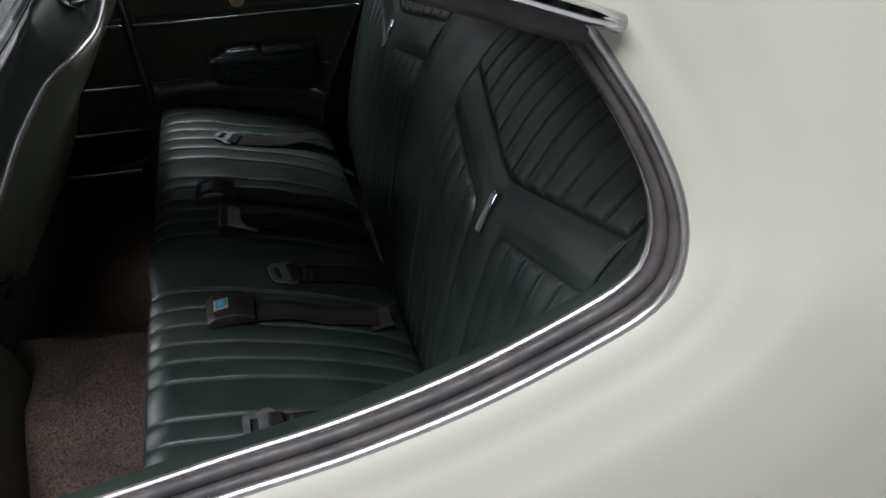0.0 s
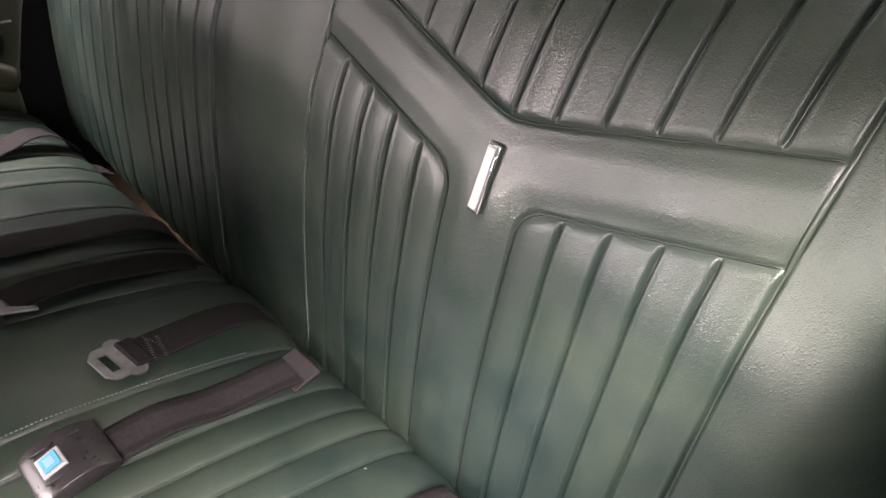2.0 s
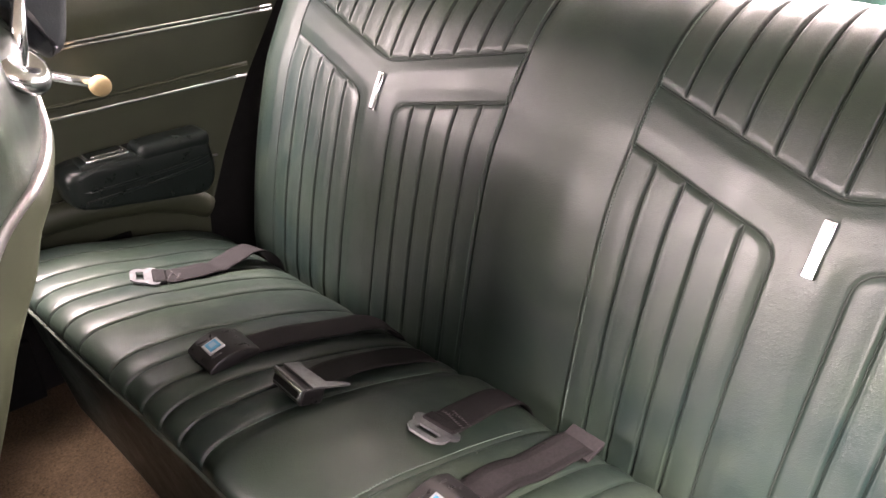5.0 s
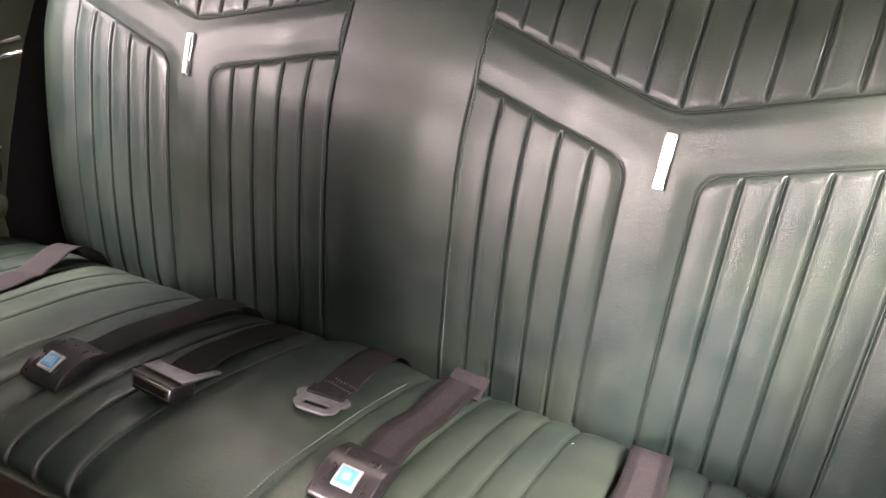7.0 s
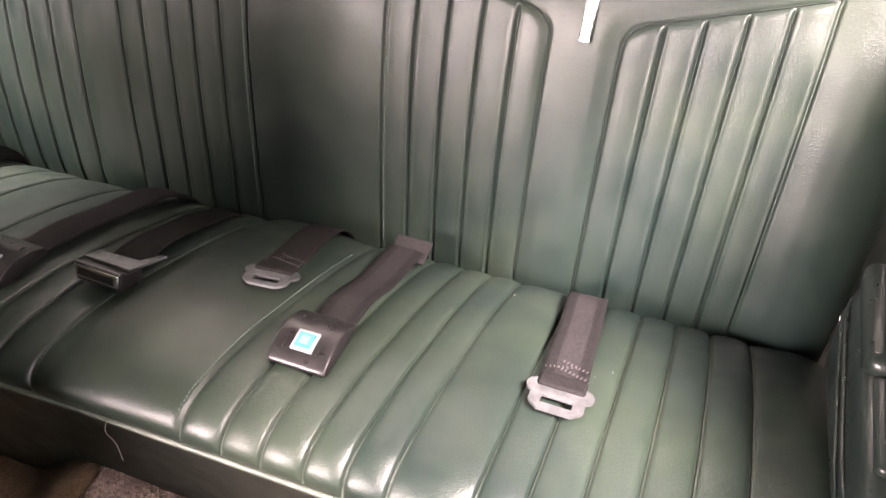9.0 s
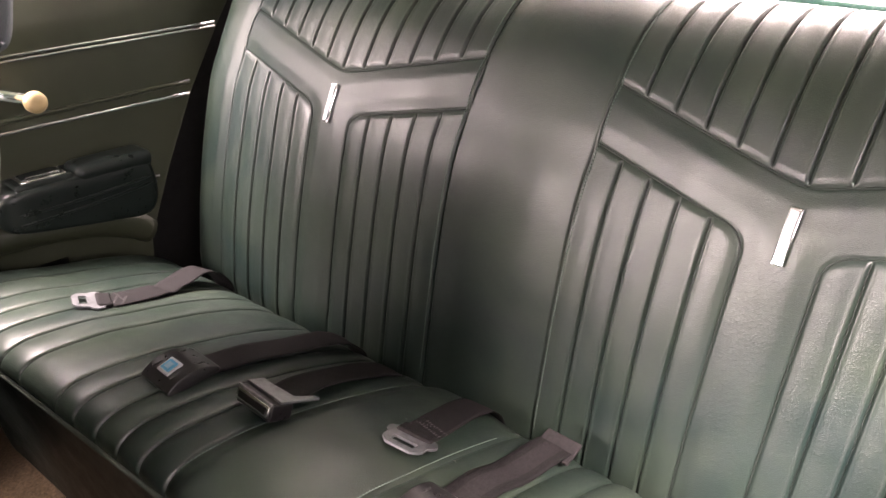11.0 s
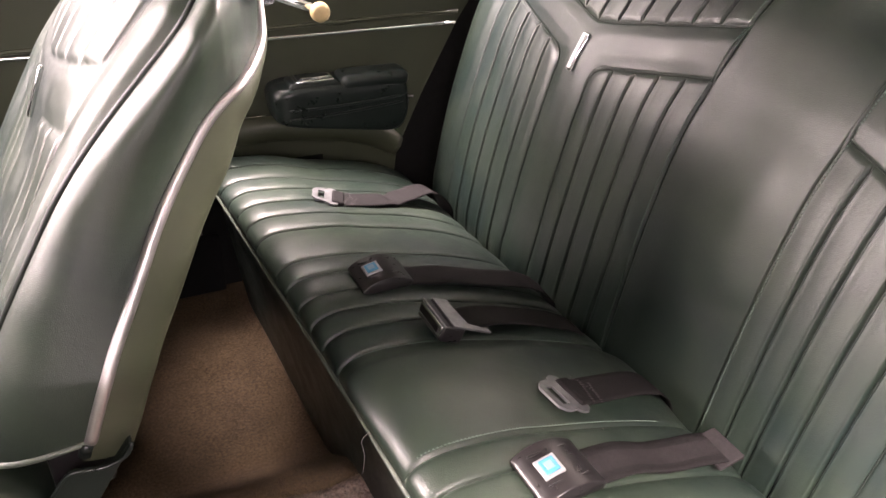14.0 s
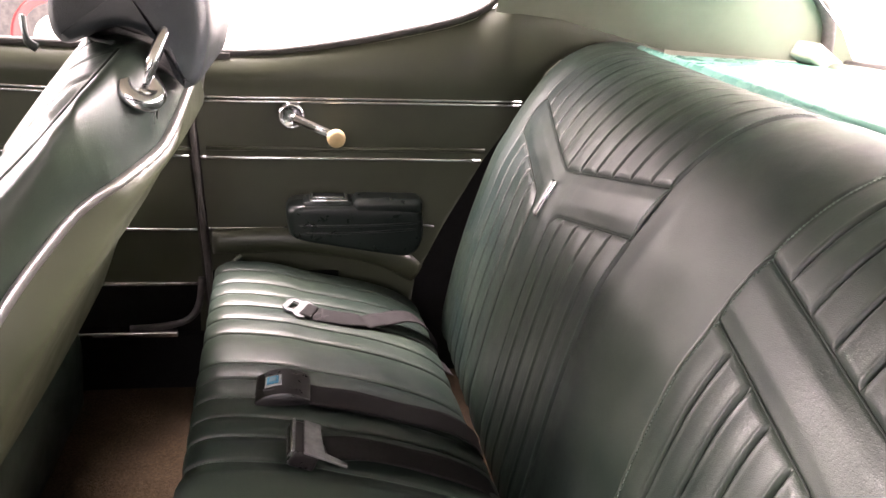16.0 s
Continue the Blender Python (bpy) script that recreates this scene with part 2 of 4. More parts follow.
def lathe(name, prof, centre, axis, material, n=28):
    """Turned shape: profile of (radius, height) about an axis through centre."""
    ax = Vector(axis).normalized()
    a = ax.orthogonal().normalized()
    b = ax.cross(a)
    P = np.zeros((len(prof), n, 3))
    for i, (r, h) in enumerate(prof):
        for j in range(n):
            w = 2 * math.pi * j / n
            P[i, j] = Vector(centre) + ax * h + (a * math.cos(w) + b * math.sin(w)) * r
    return grid(name, P, material, closed_v=True, caps=True)


def prism(name, outline, lo, hi, frame_of, material, bevel=0.0, segments=2):
    """A plate with a drawn outline (u, v), from w = lo to hi, placed by the matrix frame_of."""
    bm = bmesh.new()
    low = [bm.verts.new((u, v, lo)) for u, v in outline]
    high = [bm.verts.new((u, v, hi)) for u, v in outline]
    bm.faces.new(low[::-1])
    bm.faces.new(high)
    n = len(outline)
    for i in range(n):
        bm.faces.new((low[i], low[(i + 1) % n], high[(i + 1) % n], high[i]))
    bmesh.ops.recalc_face_normals(bm, faces=bm.faces)
    if bevel:
        bmesh.ops.bevel(bm, geom=bm.edges[:], offset=bevel, segments=segments, profile=0.5, affect="EDGES", clamp_overlap=True)
    bmesh.ops.transform(bm, matrix=frame_of, verts=bm.verts)
    me = bpy.data.meshes.new(name)
    bm.to_mesh(me)
    bm.free()
    me.materials.append(material)
    return me


def step(x, lo=0.0, hi=1.0):
    t = np.clip((x - lo) / (hi - lo), 0, 1)
    return t * t * (3 - 2 * t)


def smax(a, b, k):
    h = np.clip(0.5 + 0.5 * (a - b) / k, 0, 1)
    return b + (a - b) * h + k * h * (1 - h)


# ---- rear seat ----
PITCH = 0.03675
EMBLEM_Y = 0.324
SEAM_IN, SEAM_OUT = 0.1035, 0.5445


def pleat_panel(k, v, puff=0.0025):
    """Relief of one stitched seat panel: k pleats from its middle, v metres above the badge's foot."""
    ub = 0.074 + 0.0111 * np.sqrt(k * k + 0.1)
    lb = 0.018 + 0.0107 * (np.abs(k) - 1)
    e_up = ub - v
    e_low = smax((1.0 - np.abs(k)) * PITCH, v - lb, 0.022)
    e = np.minimum(e_up, e_low)
    f = np.abs(k) - np.floor(np.abs(k))
    line = np.minimum(f, 1 - f) * PITCH
    # each pleat swells a little between its two welded lines
    pleat = (puff * (1 - np.abs(2 * f - 1) ** 2.4) + 0.0012 * np.exp(-((line - 0.0038) / 0.0017) ** 2) - 0.0031 * np.exp(-(line / 0.0013) ** 2)) * step(-e, 0.0, 0.010)
    band = 0.0030 * step(e, 0.0, 0.024)
    return np.where(e > 0, band, pleat) - 0.0017 * np.exp(-(e / 0.0018) ** 2)


def dents(u, v, seed):
    """Soft hollows and swellings of old stuffing, between -1 and 1."""
    rng = random.Random(seed)
    d = 0.0
    for k in range(7):
        a, b, c = rng.uniform(-16, 16), rng.uniform(-16, 16), rng.uniform(0, 6.3)
        d = d + np.sin(a * u + b * v + c) / 7
    return d


BACK = smooth_curve([(-0.083, 0.43), (-0.084, 0.46), (-0.081, 0.49), (-0.066, 0.59), (-0.046, 0.69), (-0.021, 0.784), (0.002, 0.834), (0.018, 0.866), (0.048, 0.914), (0.076, 0.946), (0.106, 0.969), (0.142, 0.985), (0.182, 0.990), (0.228, 0.982), (0.248, 0.955)], 240)
BACK_S = length_of(BACK)
BACK_T = np.gradient(BACK, axis=0)
BACK_T /= np.linalg.norm(BACK_T, axis=1)[:, None]
BACK_N = np.stack([-BACK_T[:, 1], BACK_T[:, 0]], 1)
S_BADGE = float(np.interp(0.784, BACK[:120, 1], BACK_S[:120]))


SPREAD = (0.0, 0.080, 0.325, 0.574, 0.72)
PATTERN = (0.0, SEAM_IN, EMBLEM_Y, SEAM_OUT, 0.70)


def widen(y):
    """Distance from the middle in pattern units: the passenger side's pleats are wider."""
    y = np.asarray(y, float)
    return np.where(y > 0, np.interp(y, SPREAD, PATTERN), -y)


def narrow(a, sg):
    return float(np.interp(a, PATTERN, SPREAD)) if sg > 0 else -a


def back_relief(y, s):
    a = widen(y)
    v = s - S_BADGE
    d = pleat_panel((a - EMBLEM_Y) / PITCH, v)
    # smooth middle strip and outer bolster
    d = np.where(a < SEAM_IN, 0.0005 + 0.0045 * step(SEAM_IN - a, 0.0, 0.06), d)
    d = np.where(a > SEAM_OUT, 0.0005 + 0.0035 * step(a - SEAM_OUT, 0.0, 0.03), d)
    for w in (SEAM_IN, SEAM_OUT):
        d = d - 0.0022 * np.exp(-((a - w) / 0.0022) ** 2)
    return d + 0.0032 * dents(y, s, 3)


def back_fall(y, s):
    """How far the back lies to the rear: it falls away to the sides and rounds off at its ends."""
    a = np.abs(y)
    top = step(s, S_BADGE + 0.08, S_BADGE + 0.20)
    d = (np.clip(a - 0.105, 0, 0.45) - 0.22) * 0.030 * step(s, 0.08, S_BADGE)
    q = np.clip((a - np.where(np.asarray(y) > 0, 0.620, 0.585)) / 0.072, 0, 1)
    return d + 0.08 * (1 - 0.45 * top) * (1 - np.sqrt(1 - np.minimum(q * q, 0.9999)))


def back_point(y, s, lift=0.0):
    """A place on the rear seat's back: y across, s along its curve from the crease."""
    d = float(back_relief(np.array(y), np.array(s))) + lift
    x, z = np.interp(s, BACK_S, BACK[:, 0]), np.interp(s, BACK_S, BACK[:, 1])
    n = np.array([np.interp(s, BACK_S, BACK_N[:, 0]), np.interp(s, BACK_S, BACK_N[:, 1])])
    n /= np.linalg.norm(n)
    return np.array([x + n[0] * d + float(back_fall(y, s)), y, z + n[1] * d])


SEAMS = (0.112, 0.153, 0.191, 0.230, 0.266, 0.303, 0.370, 0.408, 0.448, 0.487, 0.525, 0.567)
FAR_SEAMS = (0.050, 0.096, 0.137, 0.180, 0.226, 0.269, 0.357, 0.408, 0.457, 0.505, 0.553, 0.612)
CUSHION = smooth_curve([(-0.474, 0.568), (-0.479, 0.577), (-0.473, 0.593), (-0.45, 0.603), (-0.41, 0.602), (-0.36, 0.595), (-0.32, 0.584), (-0.27, 0.569), (-0.22, 0.551), (-0.16, 0.525), (-0.122, 0.503), (-0.101, 0.478), (-0.095, 0.43)], 140)
CUSHION_S = length_of(CUSHION)
CUSHION_T = np.gradient(CUSHION, axis=0)
CUSHION_T /= np.linalg.norm(CUSHION_T, axis=1)[:, None]
CUSHION_N = np.stack([-CUSHION_T[:, 1], CUSHION_T[:, 0]], 1)


def cushion_relief(y, s):
    y = np.asarray(y, float)
    a = np.where(y > 0, np.interp(y, (0.0,) + FAR_SEAMS + (0.70,), (0.0,) + SEAMS + (0.70,)), -y)
    d = 0.006 * step(0.10 - a, 0.0, 0.07)
    edges = np.array((0.0,) + SEAMS + (0.70,))
    i = np.clip(np.searchsorted(edges, a, side="right") - 1, 0, len(edges) - 2)
    w = edges[i + 1] - edges[i]
    f = np.where(i == 0, 0.5 + 0.5 * a / SEAMS[0], (a - edges[i]) / w)
    line = np.minimum(np.where(i == 0, 1.0, f), 1 - f) * w
    d = d + 0.0034 * (1 - np.abs(2 * f - 1) ** 2.6) - 0.0034 * np.exp(-(line / 0.0016) ** 2)
    d = d * step(s, 0.004, 0.03)
    # ends round down beside the panels
    q = np.clip((a - 0.60) / 0.10, 0, 1)
    return d - 0.06 * (1 - np.sqrt(1 - np.minimum(q * q, 0.9999))) + 0.004 * dents(y, s, 8) * step(s, 0.05, 0.13)


def cushion_shift(y, x):
    """The cushion lies a little askew: its passenger end is lower at the front."""
    return -0.05 * y, -0.055 * np.maximum(y, 0) * (1 - 0.6 * step(x, -0.34, -0.14))


def cushion_z(x, y):
    dx, dz = cushion_shift(y, x)
    top = CUSHION[20:]
    s = float(np.interp(x - dx, top[:, 0], CUSHION_S[20:]))
    return float(np.interp(s, CUSHION_S, CUSHION[:, 1])) + float(cushion_relief(np.array(y), np.array(s))) + dz


def stitches(name, path, owner, gap=0.0042):
    """A row of short thread stitches along a seam, one mesh."""
    path = np.array(path, float)
    s = length_of(path)
    verts, faces = [], []
    for a in np.arange(0.004, s[-1] - 0.004, gap):
        lo, hi = (np.array([np.interp(q, s, path[:, k]) for k in range(3)]) for q in (a, a + gap * 0.62))
        t = (hi - lo) / np.linalg.norm(hi - lo)
        side = np.cross(t, (0.3, 0.1, 1.0))
        side /= np.linalg.norm(side)
        up = np.cross(side, t)
        n = len(verts)
        verts += [tuple(e + side * u * 0.0006 + up * v) for e in (lo, hi) for u, v in ((-1, -0.0004), (1, -0.0004), (0.7, 0.0007), (-0.7, 0.0007))]
        faces += [(n, n + 1, n + 5, n + 4), (n + 1, n + 2, n + 6, n + 5), (n + 2, n + 3, n + 7, n + 6), (n + 3, n, n + 4, n + 7), (n + 3, n + 2, n + 1, n), (n + 4, n + 5, n + 6, n + 7)]
    return part(name, mesh_of(name, verts, faces, THREAD), owner, "row of pale thread stitches")


def rear_seat():
    seat = thing("rear_seat", (-0.3, 0, 0.33), "dark green pleated vinyl rear bench seat with chrome badges", "car seat")
    # back
    near_line = np.array([0.0, 0.0008, 0.0017, 0.0028, 0.0040, 0.0054, 0.0072, 0.0100, 0.0140, PITCH / 2])
    cols = [EMBLEM_Y + k * PITCH + g * near_line for k in range(-6, 7) for g in (-1, 1)]
    cols = np.concatenate(cols + [np.arange(0, SEAM_IN - 0.02, 0.006), np.arange(SEAM_OUT + 0.02, 0.6801, 0.0035), SEAM_IN + np.arange(-5, 6) * 0.0011, SEAM_OUT + np.arange(-5, 6) * 0.0011])
    cols = np.unique(np.round(cols, 5))
    cols = cols[np.r_[True, np.diff(cols) > 0.0004]]
    ys = np.array(sorted({round(-a, 5) for a in cols if a <= 0.656} | {round(narrow(a, 1), 5) for a in cols}))
    rows = np.unique(np.round(np.concatenate([np.arange(0, S_BADGE - 0.03, 0.0045), np.arange(S_BADGE - 0.03, S_BADGE + 0.16, 0.0014), np.arange(S_BADGE + 0.16, BACK_S[-1], 0.004), BACK_S[-1:]]), 5))
    Y, S = np.meshgrid(ys, rows)
    D = back_relief(Y, S)
    bx, bz, nx, nz = (np.interp(rows, BACK_S, c)[:, None] for c in (BACK[:, 0], BACK[:, 1], BACK_N[:, 0], BACK_N[:, 1]))
    P = np.stack([bx + nx * D + back_fall(Y, S), Y, bz + nz * D], -1)
    back = part("backrest", grid("backrest", P, VINYL), seat, "pleated green vinyl backrest with chevron bands")
    for sg in (1, -1):
        for w, r in ((SEAM_IN, 0.0021), (SEAM_OUT, 0.0021)):
            line = [back_point(narrow(w, sg), s, 0.0012) for s in np.linspace(0.04, BACK_S[-1] - 0.01, 110)]
            part("piping", tube("piping", line, r, VINYL, 8, up=(0, 1, 0)), back, "ribbed green piping along a seam")
        for edge in ("upper", "lower_in", "lower_out"):
            pts = []
            if edge == "upper":
                for k in np.linspace(-6, 6, 49):
                    pts.append(back_point(narrow(EMBLEM_Y + k * PITCH, sg), S_BADGE + 0.074 + 0.0111 * math.sqrt(k * k + 0.1), 0.0006))
            else:
                g = -1 if edge == "lower_in" else 1
                for k in np.linspace(6, 1.9, 18):
                    pts.append(back_point(narrow(EMBLEM_Y + g * k * PITCH, sg), S_BADGE + 0.018 + 0.0107 * (k - 1), 0.0006))
                for w in np.linspace(0, math.pi / 2, 7)[1:]:
                    k = 1.9 - 0.9 * math.sin(w)
                    pts.append(back_point(narrow(EMBLEM_Y + g * k * PITCH, sg), S_BADGE + 0.0267 - 0.031 * (1 - math.cos(w)), 0.0006))
                for s in np.linspace(S_BADGE - 0.02, 0.06, 22):
                    pts.append(back_point(narrow(EMBLEM_Y + g * PITCH, sg), s, 0.001))
            part("seam_bead", tube("seam_bead", pts, 0.0011, VINYL_DARK, 6, up=(1, 0.2, 0)), back)
        # badge
        lo, hi = back_point(narrow(EMBLEM_Y, sg), S_BADGE, 0.003), back_point(narrow(EMBLEM_Y, sg), S_BADGE + 0.055, 0.003)
        mid, up = Vector((lo + hi) / 2), Vector(hi - lo).normalized()
        side = Vector((0, 1, 0))
        rot = Matrix((side, up, side.cross(up))).transposed()
        if rot.col[2].x > 0:
            rot = Matrix((-side, up, (-side).cross(up))).transposed()
        badge = part("badge", box("badge", (0.0125, 0.058, 0.006), mid, CHROME, 0.0015, rot), back, "slim upright chrome badge bar")
        part("badge_inlay", box("badge_inlay", (0.0085, 0.052, 0.0035), mid + rot.col[2] * 0.0032, SILVER, 0.0008, rot), badge, "silver inlay")
    # cushion
    tight = np.concatenate([np.array(tuple(-a for a in SEAMS) + FAR_SEAMS) + d for d in (-0.003, -0.0018, -0.0009, 0, 0.0009, 0.0018, 0.003)])
    ys = np.unique(np.round(np.concatenate([np.arange(-0.70, 0.7001, 0.0045), tight]), 5))
    ys = ys[np.r_[True, np.diff(ys) > 0.0004]]
    Y, S = np.meshgrid(ys, CUSHION_S)
    D = cushion_relief(Y, S)
    dx, dz = cushion_shift(Y, CUSHION[:, 0][:, None] + 0 * Y)
    P = np.zeros((*Y.shape, 3))
    P[..., 0] = CUSHION[:, 0][:, None] + CUSHION_N[:, 0][:, None] * D + dx
    P[..., 1] = Y
    P[..., 2] = CUSHION[:, 1][:, None] + CUSHION_N[:, 1][:, None] * D + dz
    cush = part("seat_cushion", grid("seat_cushion", P, VINYL), seat, "pleated green vinyl seat cushion")
    front = P[0]
    part("front_piping", tube("front_piping", front[::4] + np.array([-0.003, 0, -0.001]), 0.0036, WELT, 10), cush, "welt along the cushion's front edge")
    for sg in (1, -1):
        for w in FAR_SEAMS if sg > 0 else SEAMS:
            j = int(np.argmin(np.abs(ys - sg * w)))
            line = P[3:132:2, j] + 0.0004 * np.stack([CUSHION_N[3:132:2, 0], 0 * CUSHION_N[3:132:2, 0], CUSHION_N[3:132:2, 1]], 1)
            # pale bead: the light its ridge catches is painted on
            part("seam_bead", tube("seam_bead", line + np.array([0, -0.0016 if sg < 0 else -0.0020, 0.0005]), 0.0015, WELT, 6, up=(0, 1, 0)), cush, "welt beside the seam, pale with a painted highlight")
    for sg in (1, -1):
        stitches("stitching", [back_point(narrow(SEAM_IN, sg) + sg * 0.0045, q, 0.0004) for q in np.linspace(0.06, BACK_S[-1] - 0.06, 150)], back)
        j = int(np.argmin(np.abs(ys - (0.045 if sg > 0 else -0.107))))
        stitches("stitching", list(P[10:104, j] + np.array([0, 0, 0.0005])), cush)
    part("loose_thread", tube("loose_thread", smooth_curve([(-0.476, -0.036, 0.576), (-0.488, -0.040, 0.570), (-0.486, -0.043, 0.55), (-0.490, -0.047, 0.53)], 14), 0.0004, WEB_THREAD, 5), cush)
    # loose flap of vinyl at the passenger end of the cushion's front
    flap = np.array([[(-0.502 + 0.020 * t + 0.004 * math.sin(5 * t + u), 0.585 - 0.055 * u - 0.01 * t, 0.548 - 0.105 * t + 0.012 * u) for u in np.linspace(0, 1, 6)] for t in np.linspace(0, 1, 10)])
    part("end_flap", grid("end_flap", np.concatenate([flap, flap[::-1] + np.array([0.003, 0, 0])]), VINYL, closed_u=True), cush, "loose vinyl flap at the cushion's end")
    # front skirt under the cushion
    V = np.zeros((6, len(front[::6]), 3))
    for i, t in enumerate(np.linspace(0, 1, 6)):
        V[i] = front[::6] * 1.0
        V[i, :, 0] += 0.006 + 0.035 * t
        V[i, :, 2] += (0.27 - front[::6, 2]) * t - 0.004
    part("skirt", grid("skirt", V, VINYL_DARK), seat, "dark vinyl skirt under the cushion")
    return seat


# ---- floor of the car ----
def car_floor():
    xs = np.linspace(-1.7, 0.1, 90)
    ys = np.linspace(-0.74, 0.74, 120)
    P = np.zeros((90, 120, 3))
    for i, x in enumerate(xs):
        a = np.abs(ys)
        z = 0.27 + 0.118 * step(0.245 - a, 0.0, 0.17)
        z = z + 0.003 * np.array([noise.noise((x * 9, y * 9, 0.3)) for y in ys])
        P[i, :, 0], P[i, :, 1], P[i, :, 2] = x, ys, z
    ob = tagged(new("floor", grid("floor", P, CARPET)), "brown loop-pile carpet over the car floor and tunnel", "carpet", kind="structure")
    return ob


def floor_mat():
    nx, ny = 150, 260
    xs = np.linspace(-0.80, -0.447, nx)
    X, Y = np.meshgrid(xs, np.linspace(0, 1, ny), indexing="ij")
    far = 0.072 + 0.045 * step(-X, 0.60, 0.78) + 0.005 * np.sin(X * 17 + 1.0) + 0.004 * np.sin(X * 41)
    Y = -0.66 + (far + 0.66) * Y
    edge = np.minimum(far - Y, np.minimum(X + 0.80, -0.447 - X))
    Z = 0.27 + 0.118 * step(0.245 - np.abs(Y), 0.0, 0.17) + 0.012 * np.sqrt(np.clip(edge / 0.014, 0, 1)) - 0.001
    rng = np.random.default_rng(5)
    tuft = rng.normal(0, 1, (nx, ny))
    Z = Z + 0.0009 * tuft + 0.003 * np.sin(X * 23 + 2) * np.sin(Y * 14)
    P = np.stack([X + 0.0007 * rng.normal(0, 1, (nx, ny)), Y + 0.0007 * rng.normal(0, 1, (nx, ny)), Z], -1)
    return tagged(new("floor_mat", grid("floor_mat", P, MAT)), "worn taupe pile mat over the floor tunnel", "floor mat")


# ---- sides of the car ----
SILL = smooth_curve([(-1.5, 0.928), (-0.85, 0.932), (-0.50, 0.930), (-0.44, 0.933), (-0.39, 0.938), (-0.29, 0.956), (-0.19, 0.979), (-0.09, 1.006), (-0.030, 1.034), (-0.010, 1.06), (-0.02, 1.10), (-0.044, 1.14), (-0.08, 1.185), (-0.14, 1.23)], 150)
NEAR_SILL = smooth_curve([(-1.5, 0.805), (-0.80, 0.835), (-0.48, 0.862), (-0.385, 0.878), (-0.31, 0.893), (-0.233, 0.907), (-0.15, 0.931), (-0.073, 0.965), (-0.032, 0.990), (-0.018, 1.020), (-0.022, 1.055), (-0.042, 1.097), (-0.064, 1.130), (-0.086, 1.160), (-0.11, 1.19)], 150)


def outward(c):
    t = np.gradient(c, axis=0)
    t /= np.linalg.norm(t, axis=1)[:, None]
    return np.stack([t[:, 1], -t[:, 0]], 1)


def ring_sheet(name, curve, section, material, sg, lean=0.0, z_low=None, x_rear=None):
    """A sheet round a window opening: section of (distance out from the edge, y)."""
    n = outward(curve)
    P = np.zeros((len(section), len(curve), 3))
    for i, (o, y) in enumerate(section):
        q = curve + n * o
        if z_low is not None:
            q[:, 1] = np.maximum(q[:, 1], z_low)
        if x_rear is not None:
            q[:, 0] = np.minimum(q[:, 0], x_rear)
        P[i, :, 0], P[i, :, 2] = q[:, 0], q[:, 1]
        P[i, :, 1] = sg * (y - lean * np.maximum(q[:, 1] - 1.0, 0))
    return grid(name, P, material)


def soft_section(pts, n=40):
    return [tuple(p) for p in smooth_curve(pts, n)]


